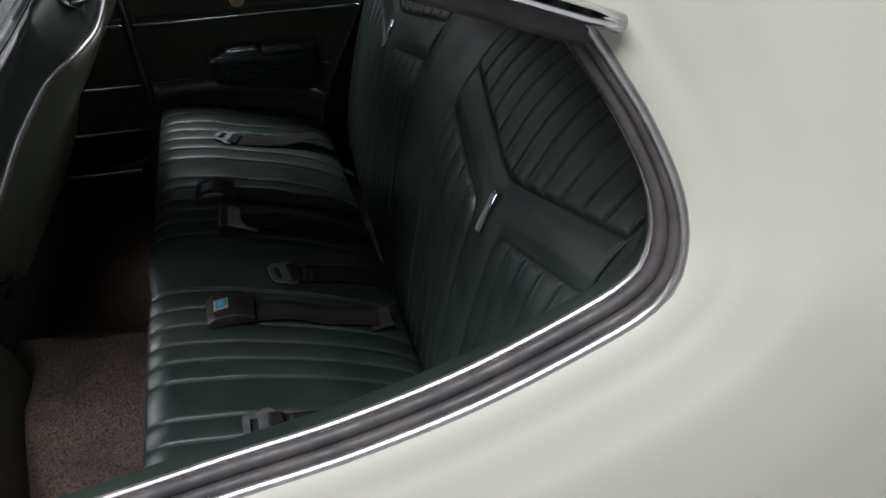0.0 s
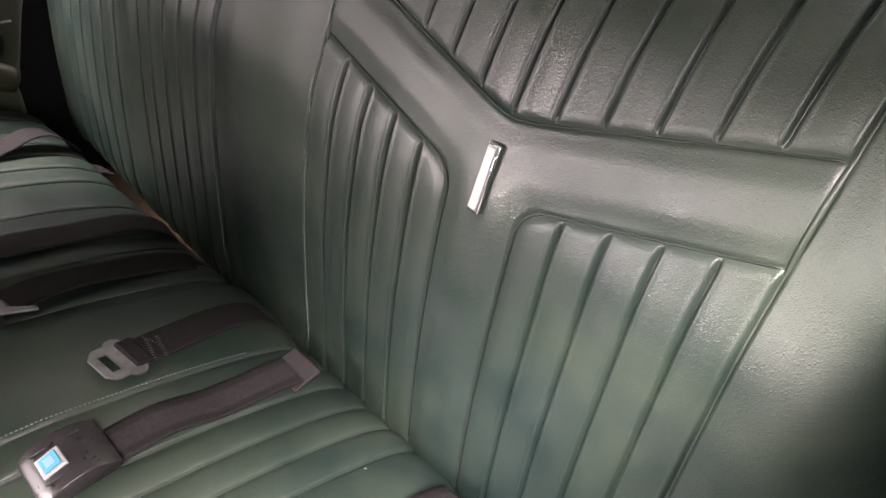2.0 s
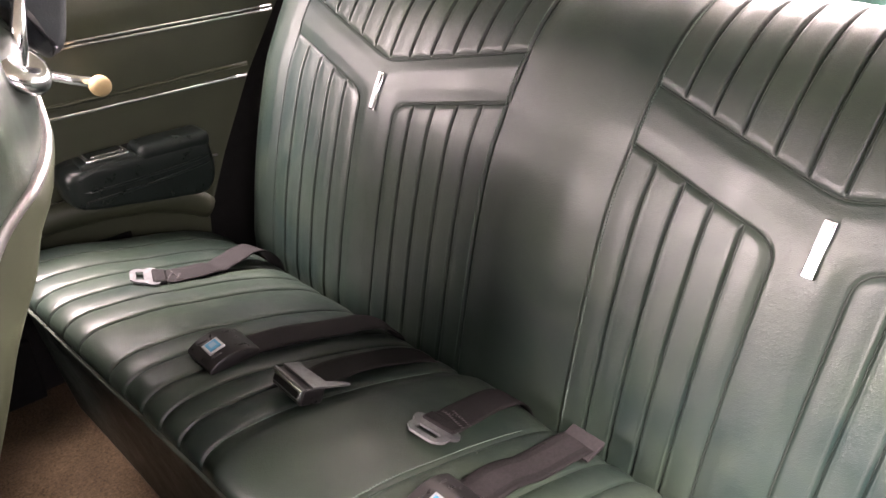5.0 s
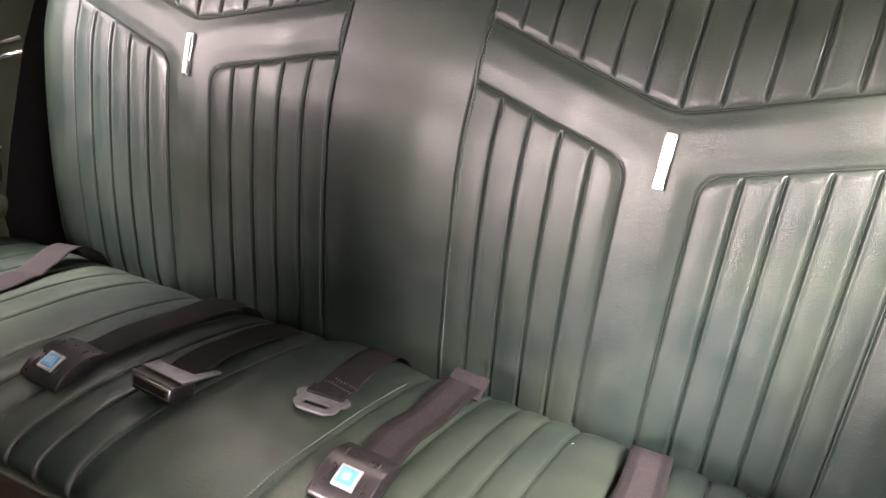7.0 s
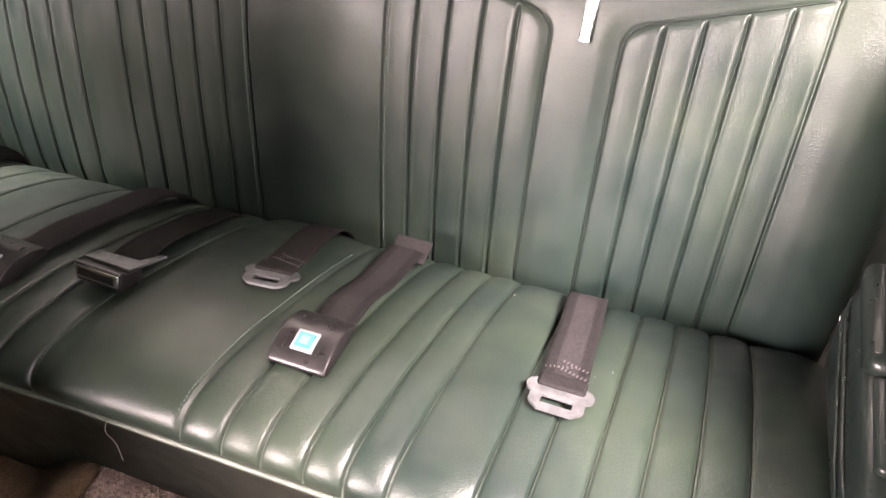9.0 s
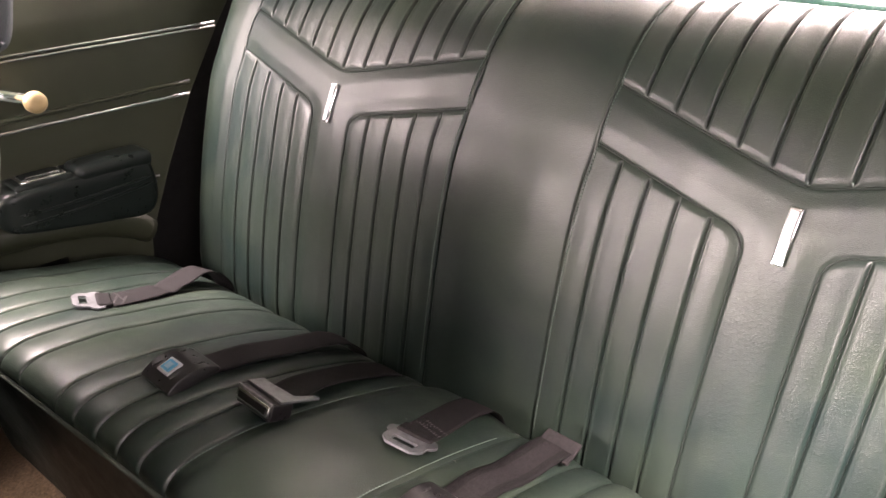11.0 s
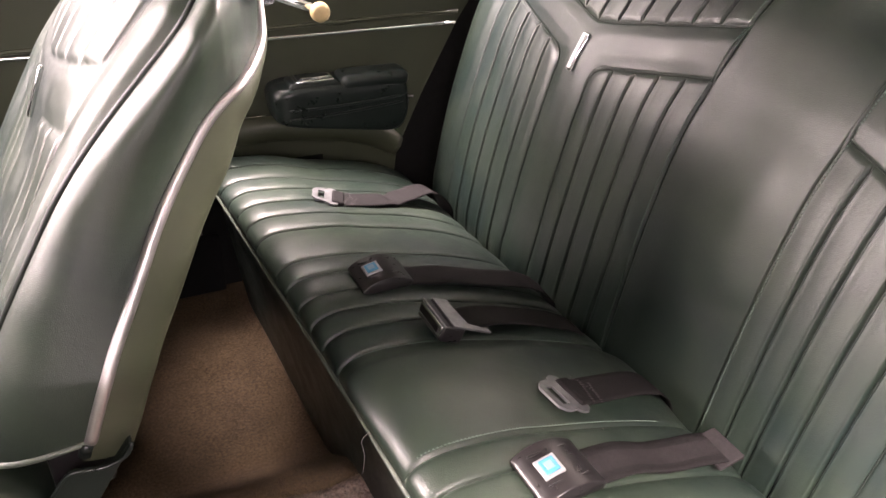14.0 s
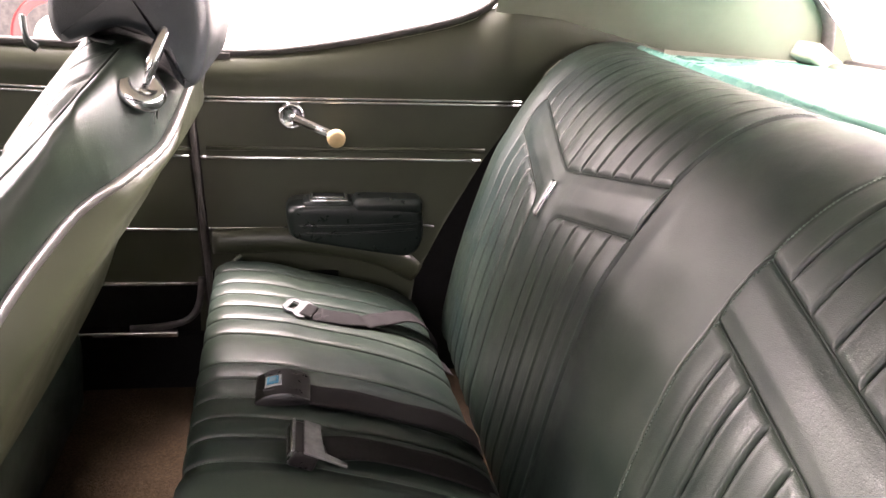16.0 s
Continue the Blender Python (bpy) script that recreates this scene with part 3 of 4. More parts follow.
def car_body():
    car = thing("car_body", (0, 0, 0.2), "pale green two-door hardtop car body with open side windows", "car")
    # near quarter: paint, flange, chrome and rubber round the window opening
    sec = soft_section([(0.009, 0.738), (0.012, 0.745), (0.020, 0.750), (0.034, 0.752), (0.038, 0.7545), (0.0405, 0.762), (0.052, 0.7655), (0.064, 0.768), (0.068, 0.774), (0.084, 0.780), (0.115, 0.787), (0.20, 0.800), (0.40, 0.81), (0.75, 0.805)], 60)
    near = part("quarter_panel", ring_sheet("quarter_panel", NEAR_SILL[84:], [(o, y - 0.026) for o, y in sec], PAINT, -1, 0.28, 0.32), car, "glossy pale green painted quarter panel")
    n = outward(NEAR_SILL)

    def rail(name, o, y, r, material, flat=1.0, part_of=near, curve=NEAR_SILL, sg=-1, i0=84, i1=150):
        q = (curve + outward(curve) * o)[i0:i1]
        yy = sg * (y - 0.28 * np.maximum(q[:, 1] - 1.0, 0))
        return part(name, tube(name, np.stack([q[:, 0], yy, q[:, 1]], 1), r, material, 10, flat, up=(0, 1, 0)), part_of)

    rail("inner_chrome_strip", 0.000, 0.691, 0.003, SATIN)
    rail("window_rubber", 0.003, 0.6985, 0.0062, RUBBER, 0.8)
    rail("outer_rubber", 0.007, 0.7075, 0.0045, RUBBER)
    rail("outer_chrome_strip", 0.010, 0.714, 0.0035, SATIN)
    part("window_channel", ring_sheet("window_channel", NEAR_SILL[84:], [(0.0, 0.688), (0.014, 0.690), (0.017, 0.702), (0.012, 0.716)], RUBBER, -1, 0.28), near)
    # inner garnish of the near side
    sec_in = soft_section([(-0.001, 0.688), (0.002, 0.677), (0.012, 0.664), (0.03, 0.651), (0.06, 0.648), (0.10, 0.660), (0.16, 0.682), (0.3, 0.700), (0.62, 0.705)], 34)
    part("inner_side_panel", ring_sheet("inner_side_panel", NEAR_SILL[84:], sec_in, VINYL, -1, 0.28, 0.30, 0.30), car, "green padded side panel below the window")
    # roof and pillars
    roof_edge = smooth_curve([(-1.25, 1.27), (-0.8, 1.30), (-0.45, 1.285), (-0.28, 1.235), (-0.147, 1.165), (-0.08, 1.137), (0.02, 1.105)], 60)
    for sg in (1, -1):
        lift = 0.05 if sg > 0 else 0.0
        if sg < 0:
            roof_edge = smooth_curve([(-1.25, 1.27), (-0.8, 1.30), (-0.45, 1.285), (-0.30, 1.235), (-0.185, 1.180), (-0.12, 1.158), (-0.06, 1.138)], 60)
        R = np.stack([roof_edge[:, 0], sg * (0.70 - 0.28 * np.maximum(roof_edge[:, 1] - 1.0, 0)) + 0 * roof_edge[:, 0], roof_edge[:, 1] + lift], 1)
        part("roof_rail_rubber", tube("roof_rail_rubber", R + np.array([0, 0, 0.014]), 0.013, RUBBER, 10), car)
        D = R + np.array([0, -sg * -0.025, 0.024])
        part("drip_rail", tube("drip_rail", D, 0.0075, CHROME, 10, 0.7), car, "bright drip rail above the window")
    xs = np.linspace(-1.3, 0.26, 40)
    ysr = np.linspace(-1, 1, 41)
    for name, lift, m in (("roof_skin", 0.035, PAINT), ("headliner", 0.0, LINER)):
        P = np.zeros((40, 41, 3))
        for i, x in enumerate(xs):
            crown = 1.33 - 0.10 * np.clip((x + 0.3) / 0.85, 0, 1) ** 2 - 0.03 * np.clip((-x - 0.7) / 0.6, 0, 1) ** 2
            half = 0.665
            P[i, :, 0] = x
            P[i, :, 1] = half * ysr
            P[i, :, 2] = crown + lift - 0.06 * np.abs(ysr) ** 3
        part(name, grid(name, P, m), car)
    # sail panels inside, either side of the rear window
    for sg in (1, -1):
        P = np.zeros((14, 26, 3))
        for i, t in enumerate(np.linspace(0, 1, 14)):
            for j, u in enumerate(np.linspace(0, 1, 26)):
                x0 = (-0.02 if sg > 0 else 0.07) - 0.30 * max(t - 0.3, 0)
                x1 = 0.70 - 0.36 * t - 0.20 * max(t - 0.25, 0)
                x = x0 + (x1 - x0) * u
                foot = float(np.interp(x, (-0.03, 0.10, 0.22, 0.30, 0.66), (1.03, 1.024, 1.000, 0.984, 0.976)))
                P[i, j] = (x, sg * (0.70 - (0.16 if sg > 0 else 0.09) * t - 0.03 * u), foot + (1.30 - foot) * t)
        part("sail_panel", grid("sail_panel", P, SAIL), car, "olive vinyl sail panel inside the roof pillar")
    # far side: outer skin
    part("far_quarter_panel", ring_sheet("far_quarter_panel", SILL, sec, PAINT, 1, 0.28, 0.32), car, "pale green painted far side")
    rail("far_window_rubber", 0.0, 0.742, 0.007, RUBBER, 1.0, car, SILL, 1, 0)
    # rear deck, window frame, sills
    part("rear_deck", box("rear_deck", (1.0, 1.5, 0.03), (1.22, 0, 0.97), PAINT, 0.01), car)
    part("tail_panel", box("tail_panel", (0.04, 1.5, 0.62), (1.72, 0, 0.66), PAINT, 0.01), car)
    low = [(0.605, y, 0.992 - 0.02 * (y / 0.6) ** 2) for y in np.linspace(-0.60, 0.60, 30)]
    part("rear_window_frame", tube("rear_window_frame", low, 0.019, SAIL, 10, 0.8), car, "olive moulding under the rear window")
    part("rear_window_rubber", tube("rear_window_rubber", [(a + 0.02, b, c + 0.014) for a, b, c in low], 0.008, RUBBER, 8), car)
    for sg in (1, -1):
        post = smooth_curve([(0.61, sg * 0.64, 0.99), (0.56, sg * 0.61, 1.08), (0.40, sg * 0.58, 1.19), (0.27, sg * 0.55, 1.27)], 24)
        part("rear_window_post", tube("rear_window_post", post, 0.012, RUBBER, 8), car)
        part("corner_cap", box("corner_cap", (0.085, 0.055, 0.034), (0.590, sg * 0.640, 0.988), SAIL, 0.006, Euler((0, 0.45, 0.25 * sg)).to_matrix(), 2), car, "moulded corner cap of the rear window")
    pane = box("rear_glass", (0.457, 1.12, 0.005), (0.449, 0, 1.143), GLASS, 0.001, Euler((0, 0.672, 0)).to_matrix(), 1)
    glass = part("rear_glass", pane, car, "clear rear window glass")
    glass.visible_shadow = False
    part("firewall", box("firewall", (0.05, 1.5, 0.6), (-1.72, 0, 0.58), VINYL_DARK, 0.01), car)
    part("hood", box("hood", (1.4, 1.5, 0.04), (-2.4, 0, 0.93), PAINT, 0.015), car)
    part("dashboard", box("dashboard", (0.3, 1.4, 0.25), (-1.55, 0, 0.82), VINYL_DARK, 0.05), car)
    for sg in (1, -1):
        part("front_wing", box("front_wing", (1.42, 0.05, 0.56), (-2.42, sg * 0.755, 0.63), PAINT, 0.02), car, "plain painted front wing")
        part("windscreen_pillar", tube("windscreen_pillar", smooth_curve([(-1.24, sg * 0.60, 1.285), (-1.42, sg * 0.645, 1.15), (-1.70, sg * 0.70, 0.95)], 16), 0.017, PAINT, 10), car)
    part("nose_panel", box("nose_panel", (0.05, 1.46, 0.50), (-3.11, 0, 0.62), PAINT, 0.02), car)
    part("underbody", box("underbody", (3.4, 1.48, 0.03), (0.0, 0, 0.235), RUBBER, 0.005), car)
    part("near_sill", box("near_sill", (1.1, 0.06, 0.08), (-1.1, -0.745, 0.31), CHROME, 0.01), car, "scuffed metal door sill")
    part("inner_sill", box("inner_sill", (0.98, 0.020, 0.122), (-0.985, 0.7075, 0.330), FLAT_BLACK, 0.004), car, "black carpeted inner sill")
    part("far_sill", box("far_sill", (0.88, 0.03, 0.012), (-1.03, 0.700, 0.398), CHROME, 0.003), car, "scuffed door sill plate")
    seal = smooth_curve([(-0.68, 0.702, 0.404), (-0.62, 0.702, 0.409), (-0.575, 0.702, 0.422), (-0.552, 0.704, 0.452), (-0.543, 0.708, 0.51)], 24)
    part("door_seal", tube("door_seal", seal, 0.007, RUBBER, 8), car)
    return car


RIDGE = np.array([(-1.5, 0.928), (-0.85, 0.932), (-0.50, 0.930), (-0.44, 0.933), (-0.39, 0.938), (-0.29, 0.956), (-0.19, 0.979), (-0.09, 1.006), (-0.030, 1.034), (0.03, 1.038), (0.10, 1.036), (0.22, 1.018), (0.31, 0.994)])


def trim_sheet(name, x0, x1, sg, gap, z_top=2.0, material=None):
    """A side panel with a rolled top; gap 0 or 1 is the end at the door gap, the other end stands free."""
    y = 0.72
    sec = smooth_curve([(y, 0.25), (y, 0.55), (y, 0.80), (y, 0.872), (y - 0.004, 0.895), (y + 0.004, 0.925), (y + 0.016, 0.946), (y + 0.032, 0.955)], 56)
    t = np.linspace(0, 1, 80)
    P = np.zeros((56, 80, 3))
    for i, (yy, z) in enumerate(sec):
        lean = -0.055 * (z - 0.60)
        # the rear end is cut back beside the seat, below the rolled top
        cut = float(np.interp(z, (0.25, 0.50, 0.62, 0.755, 0.867, 0.915, 0.93), (-0.15, -0.13, -0.078, -0.010, 0.062, 0.095, x1))) if gap == 0 else x1 + lean
        xs = np.minimum((x0 + lean) * (1 - t) + x1 * t, cut) if gap == 0 else x0 * (1 - t) + cut * t
        rise = max(z - 0.88, 0) / 0.075
        P[i, :, 0] = xs
        P[i, :, 1] = sg * (yy - rise * 0.05 * step(xs, -0.06, 0.02))
        P[i, :, 2] = np.minimum(z + rise * (np.interp(xs, RIDGE[:, 0], RIDGE[:, 1]) - 0.956), z_top)
    return grid(name, P, material or PANEL)


def far_side():
    """Inner panels of the passenger side: rear quarter trim and door."""
    quarter = tagged(new("trim_panel", trim_sheet("trim_panel", -0.528, 0.31, 1, 0)), "dark olive vinyl rear side panel with chrome strips", "side panel")
    door = tagged(new("passenger_door", trim_sheet("passenger_door", -1.45, -0.548, 1, 1)), "dark olive vinyl door panel with chrome strips, closed", "car door")
    seam = [(-0.537 - 0.055 * (z - 0.60), 0.722, z) for z in np.linspace(0.36, 0.93, 20)]
    part("pillar_backing", box("pillar_backing", (0.12, 0.006, 0.70), (-0.540, 0.735, 0.58), RUBBER, 0.001), quarter)
    # the recess beside the seat is unlit: its shade is this black panel
    part("recess_shade", box("recess_shade", (0.56, 0.006, 0.66), (0.06, 0.742, 0.58), FLAT_BLACK, 0.001), quarter, "black panel for the shade in the recess beside the seat")
    part("door_gap_rubber", tube("door_gap_rubber", seam, 0.0065, RUBBER, 8, up=(0, 1, 0)), quarter)
    near = tagged(new("trim_panel", trim_sheet("trim_panel", -0.528, 0.31, -1, 0, 0.84)), "dark olive vinyl rear side panel under the open window", "side panel")
    # same painted shade on the near side, where it also closes a hole
    part("recess_shade", box("recess_shade", (0.60, 0.006, 0.58), (0.06, -0.742, 0.54), FLAT_BLACK, 0.001), near, "black panel for the shade in the recess beside the seat")

    # plain black strips laid over the lower edges of side panel and door
    part("lower_black_strip", box("lower_black_strip", (0.24, 0.004, 0.25), (-0.404, 0.7175, 0.395), FLAT_BLACK, 0.001), quarter, "black strip over the panel's lower edge")
    part("lower_black_strip", box("lower_black_strip", (0.84, 0.004, 0.105), (-0.972, 0.7175, 0.436), FLAT_BLACK, 0.001), door, "black strip over the panel's lower edge")

    def strip(owner, x0, x1, z0, z1, r=0.0035):
        pts = [(x, 0.7165, z0 + (z1 - z0) * t) for t, x in zip(np.linspace(0, 1, 12), np.linspace(x0, x1, 12))]
        part("chrome_strip", tube("chrome_strip", pts, r, CHROME, 8, 0.7, up=(0, 1, 0)), owner, "thin chrome strip")

    strip(quarter, -0.540, 0.052, 0.8555, 0.8695, 0.0026)
    strip(quarter, -0.540, 0.052, 0.8485, 0.8625, 0.0026)
    strip(quarter, -0.535, -0.016, 0.7465, 0.7525)
    strip(quarter, -0.527, -0.380, 0.6065, 0.6100)
    strip(door, -1.4, -0.560, 0.868, 0.8595, 0.0026)
    strip(door, -1.4, -0.560, 0.861, 0.8525, 0.0026)
    strip(door, -1.4, -0.556, 0.752, 0.7475)
    strip(door, -1.4, -0.548, 0.605, 0.6055)
    strip(door, -1.4, -0.548, 0.493, 0.4935)
    pull = smooth_curve([(-0.806, 0.735, 0.972), (-0.802, 0.722, 0.955), (-0.796, 0.712, 0.936), (-0.782, 0.710, 0.926)], 16)
    part("lock_pull", tube("lock_pull", pull, 0.005, HARD, 8, 1.6), door, "dark curved lock pull on the sill")
    # ridge above the second strip
    for owner, x0, x1 in ((quarter, -0.525, -0.01), (door, -1.4, -0.545)):
        pts = [(x, 0.7195, 0.762 + (x + 0.54) * 0.020) for x in np.linspace(x0, x1, 12)]
        part("pressed_ridge", tube("pressed_ridge", pts, 0.004, PANEL, 6, 0.7, up=(0, 1, 0)), owner)
    # rounded lower edge of the quarter panel
    low = smooth_curve([(-0.520, 0.713, 0.583), (-0.38, 0.711, 0.588), (-0.25, 0.711, 0.572), (-0.17, 0.716, 0.543), (-0.13, 0.728, 0.515)], 30)
    part("lower_roll", tube("lower_roll", low, 0.018, PANEL, 12, 1.4), quarter)
    return quarter


def armrest(sg):
    arm = thing("armrest", (-0.27, sg * 0.70, 0.58), "dark green moulded armrest with chrome ashtray", "armrest", "rear armrests")
    # moulded body: outline seen from the side, pushed out from the panel, with a pressed ledge below its top
    out = smooth_curve([(-0.383, 0.632), (-0.384, 0.662), (-0.365, 0.676), (-0.29, 0.679), (-0.20, 0.678), (-0.142, 0.674), (-0.128, 0.648), (-0.128, 0.600), (-0.150, 0.574), (-0.20, 0.578), (-0.29, 0.592), (-0.37, 0.608), (-0.383, 0.632)], 84)[:-1]
    centre = out.mean(0)
    P = []
    for t, y in ((1.0, 0.722), (1.0, 0.690), (0.99, 0.676), (0.955, 0.664), (0.89, 0.657), (0.80, 0.655), (0.5, 0.654)):
        q = centre + (out - centre) * t
        P.append(np.stack([q[:, 0], 0 * q[:, 0] + sg * y, q[:, 1]], 1))
    part("body", grid("body", np.array(P), HARD, closed_v=True, caps=True), arm)
    part("pad", box("pad", (0.130, 0.058, 0.028), (-0.198, sg * 0.683, 0.676), HARD, 0.012, None, 5), arm, "black-green padded elbow rest")
    tray = part("ashtray", box("ashtray", (0.090, 0.050, 0.020), (-0.309, sg * 0.686, 0.672), HARD, 0.006, None, 4), arm)
    part("ashtray_frame", box("ashtray_frame", (0.070, 0.038, 0.005), (-0.307, sg * 0.688, 0.6825), CHROME, 0.002), tray, "chrome ashtray frame")
    part("ashtray_lid", box("ashtray_lid", (0.060, 0.028, 0.005), (-0.307, sg * 0.688, 0.6845), HARD, 0.0015), tray)
    part("finger_pull", box("finger_pull", (0.052, 0.004, 0.004), (-0.306, sg * 0.676, 0.6868), CHROME, 0.0012), tray, "bright pull bar of the ashtray lid")
    for i in range(2):
        ridge = smooth_curve([(-0.372, sg * 0.668, 0.640 - 0.016 * i), (-0.352, sg * 0.6545, 0.639 - 0.016 * i), (-0.26, sg * 0.6525, 0.640 - 0.014 * i), (-0.16, sg * 0.6535, 0.645 - 0.012 * i), (-0.135, sg * 0.664, 0.647 - 0.012 * i)], 24)
        part("moulded_ridge", tube("moulded_ridge", ridge, 0.0022, HARD, 6), arm)
    head = [(0.0001, 0.006), (0.004, 0.005), (0.0055, 0.002), (0.0055, 0.0)]
    part("screw", lathe("screw", head, (-0.135, sg * 0.668, 0.628), (0.5, -sg, 0), STEEL, 14), arm, "bright screw head")
    if sg > 0:
        part("pin", tube("pin", [(-0.130, sg * 0.716, 0.620), (-0.098, sg * 0.716, 0.616)], 0.0022, STEEL, 8), arm, "bright steel pin")
    part("screw_hole", lathe("screw_hole", [(0.0001, 0.001), (0.006, 0.001), (0.007, 0.0)], (-0.379, sg * 0.684, 0.641), (-1, -sg * 0.6, 0), BLACK, 14), arm)
    if sg < 0:
        arm.location.y += 0.034
    return arm


def crank():
    c = thing("window_crank", (-0.374, 0.716, 0.829), "chrome window crank with tan round knob", "window crank")
    part("hub", lathe("hub", [(0.024, 0.0), (0.0245, 0.008), (0.022, 0.013), (0.019, 0.0145), (0.0185, 0.012), (0.001, 0.016)], (-0.374, 0.717, 0.829), (0, -1, 0), CHROME, 36), c)
    arm = [(-0.374, 0.698, 0.829), (-0.350, 0.692, 0.821), (-0.325, 0.685, 0.812), (-0.296, 0.683, 0.802)]
    part("arm", tube("arm", smooth_curve(arm, 16), 0.0085, CHROME, 10, 0.45, up=(0, 1, 0)), c)
    part("knob", lathe("knob", [(0.006, -0.004), (0.0075, 0.004), (0.013, 0.010), (0.0165, 0.018), (0.016, 0.026), (0.011, 0.030), (0.0001, 0.0315)], (-0.296, 0.683, 0.802), (0, -1, 0), KNOB, 28), c, "tan plastic knob")
    return c


def parcel_shelf():
    P = np.zeros((16, 40, 3))
    for i, x in enumerate(np.linspace(0.235, 0.67, 16)):
        for j, y in enumerate(np.linspace(-0.66, 0.66, 40)):
            P[i, j] = (x, y, 0.978 + 0.008 * math.exp(-((x - 0.245) / 0.02) ** 2) + 0.001 * noise.noise((x * 5, y * 3, 1.0)))
    shelf = tagged(new("parcel_shelf", grid("parcel_shelf", P, SHELF)), "glossy teal vinyl parcel shelf behind the rear seat", "parcel shelf")
    part("shelf_roll", tube("shelf_roll", [(0.240, y, 0.982) for y in np.linspace(-0.645, 0.645, 40)], 0.011, SHELF, 12), shelf, "padded teal front edge")
    return shelf


# ---- front seats ----
def front_seat(y0, fold):
    """A bucket of the split front bench, its back hinged low and tipped by fold degrees."""
    seat = thing("front_seat", (-0.9, y0, 0.3), "dark green pleated vinyl front seat with head restraint" + (", tipped forward" if fold else ""), "car seat", "front seats")
    hinge = Vector((-0.80, y0, 0.50))
    turn = Matrix.Translation(hinge) @ Matrix.Rotation(radians(-fold), 4, "Y") @ Matrix.Translation(-hinge)
    w = 0.315

    def put(name, me, owner, label=""):
        me.transform(turn)
        return part(name, me, owner, label)

    # upholstered back: front skin that slants back at its sides to the chrome edge
    face = smooth_curve([(-0.836, 0.578), (-0.775, 0.70), (-0.685, 0.847), (-0.622, 0.935), (-0.588, 0.980), (-0.566, 1.012)], 130)
    over = smooth_curve([(-0.566, 1.012), (-0.543, 1.012), (-0.515, 0.994), (-0.498, 0.982), (-0.488, 0.966)], 28)[1:]
    edge = smooth_curve([(-0.727, 0.599), (-0.710, 0.644), (-0.694, 0.680), (-0.669, 0.724), (-0.637, 0.780), (-0.604, 0.826), (-0.571, 0.864), (-0.527, 0.893)], 130)
    rise = smooth_curve([(-0.527, 0.893), (-0.512, 0.903), (-0.502, 0.914), (-0.494, 0.935), (-0.487, 0.958)], 28)[1:]
    loop = np.vstack([face, over])
    back_edge = np.vstack([edge, rise])

    def half(z):
        """Half width at the chrome edge: the back narrows to its shoulders."""
        return np.interp(z, (0.57, 0.605, 0.665, 0.757, 0.830, 0.868, 0.883, 0.893, 0.903, 0.914, 0.935, 0.958), (0.300, 0.305, 0.303, 0.268, 0.232, 0.214, 0.204, 0.186, 0.158, 0.128, 0.088, 0.055))

    t = np.gradient(loop, axis=0)
    t /= np.linalg.norm(t, axis=1)[:, None]
    nrm = np.stack([-t[:, 1], t[:, 0]], 1)
    s = length_of(loop)
    s_badge = s[int(np.argmin(np.abs(face[:, 1] - 0.80)))]
    wide = 0.0428
    ys = np.round(np.linspace(-w, w, 241), 6)
    on_face = step(s[len(face) + 12] - s, 0.0, 0.02)
    # the pleated face ends at a piped seam that draws in towards the top
    rows = np.arange(len(loop))
    seam_y = np.where(rows < len(face), np.interp(loop[:, 1], (0.60, 0.82, 0.91, 0.95, 0.976, 0.998, 1.012), (0.245, 0.238, 0.225, 0.222, 0.203, 0.150, 0.112)), 0.112 - 0.02 * (rows - len(face)) / len(over))
    high = step(loop[:, 1], 0.80, 0.97)
    P = np.zeros((len(loop), len(ys), 3))
    for j, y in enumerate(ys):
        a = abs(y)
        d = pleat_panel(y / wide + 0 * s, s - s_badge)
        # four pleats either side, then a smooth swollen edge
        d = np.where(a > 4 * wide, 0.007 * step(a - 4 * wide, 0.0, 0.035), d)
        d = (d - 0.003 * np.exp(-((a - 4 * wide) / 0.003) ** 2)) * on_face * step(seam_y - a, 0.0, 0.012)
        q = np.clip((a - seam_y) / (w - seam_y), 0, 1)
        m = q ** 1.5
        back_set = 0.030 * high * np.minimum(a / seam_y, 1) ** 3 * on_face - 0.026 * step(loop[:, 1], 0.74, 0.92) * (1 - np.minimum(a / seam_y, 1) ** 2) * on_face
        base = loop + nrm * d[:, None]
        base[:, 0] += back_set
        p = base * (1 - m)[:, None] + back_edge * m[:, None]
        swell = np.sin(np.pi * q)
        p[:, 1] += 0.012 * swell * high
        out = np.where(q > 0, seam_y + (half(back_edge[:, 1]) - seam_y) * q + (0.016 + 0.022 * high) * swell, a)
        P[:, j, 0], P[:, j, 1], P[:, j, 2] = p[:, 0], y0 + math.copysign(1, y) * out, p[:, 1]
    back = put("backrest", grid("backrest", P, VINYL), seat, "pleated green vinyl backrest")

    def on_back(r, y):
        return np.array([np.interp(y, ys, P[r, :, k]) for k in range(3)])

    for sg in (-1, 1):
        line = [tuple(on_back(r, sg * seam_y[r])) for r in range(4, len(face) - 1, 3)]
        put("side_piping", tube("side_piping", smooth_curve(line, 70), 0.0034, VINYL_DARK, 8, up=(0, 1, 0)), back, "dark piping along the side seam")
    put("bottom_welt", tube("bottom_welt", smooth_curve([tuple(p) for p in P[0, ::6]], 120), 0.0032, WELT, 8), back, "pale welt along the lower edge")
    top_line = [tuple(on_back(len(face) - 2, u)) for u in np.linspace(-0.112, 0.112, 15)]
    put("top_piping", tube("top_piping", smooth_curve(top_line, 30), 0.0034, VINYL_DARK, 8), back)
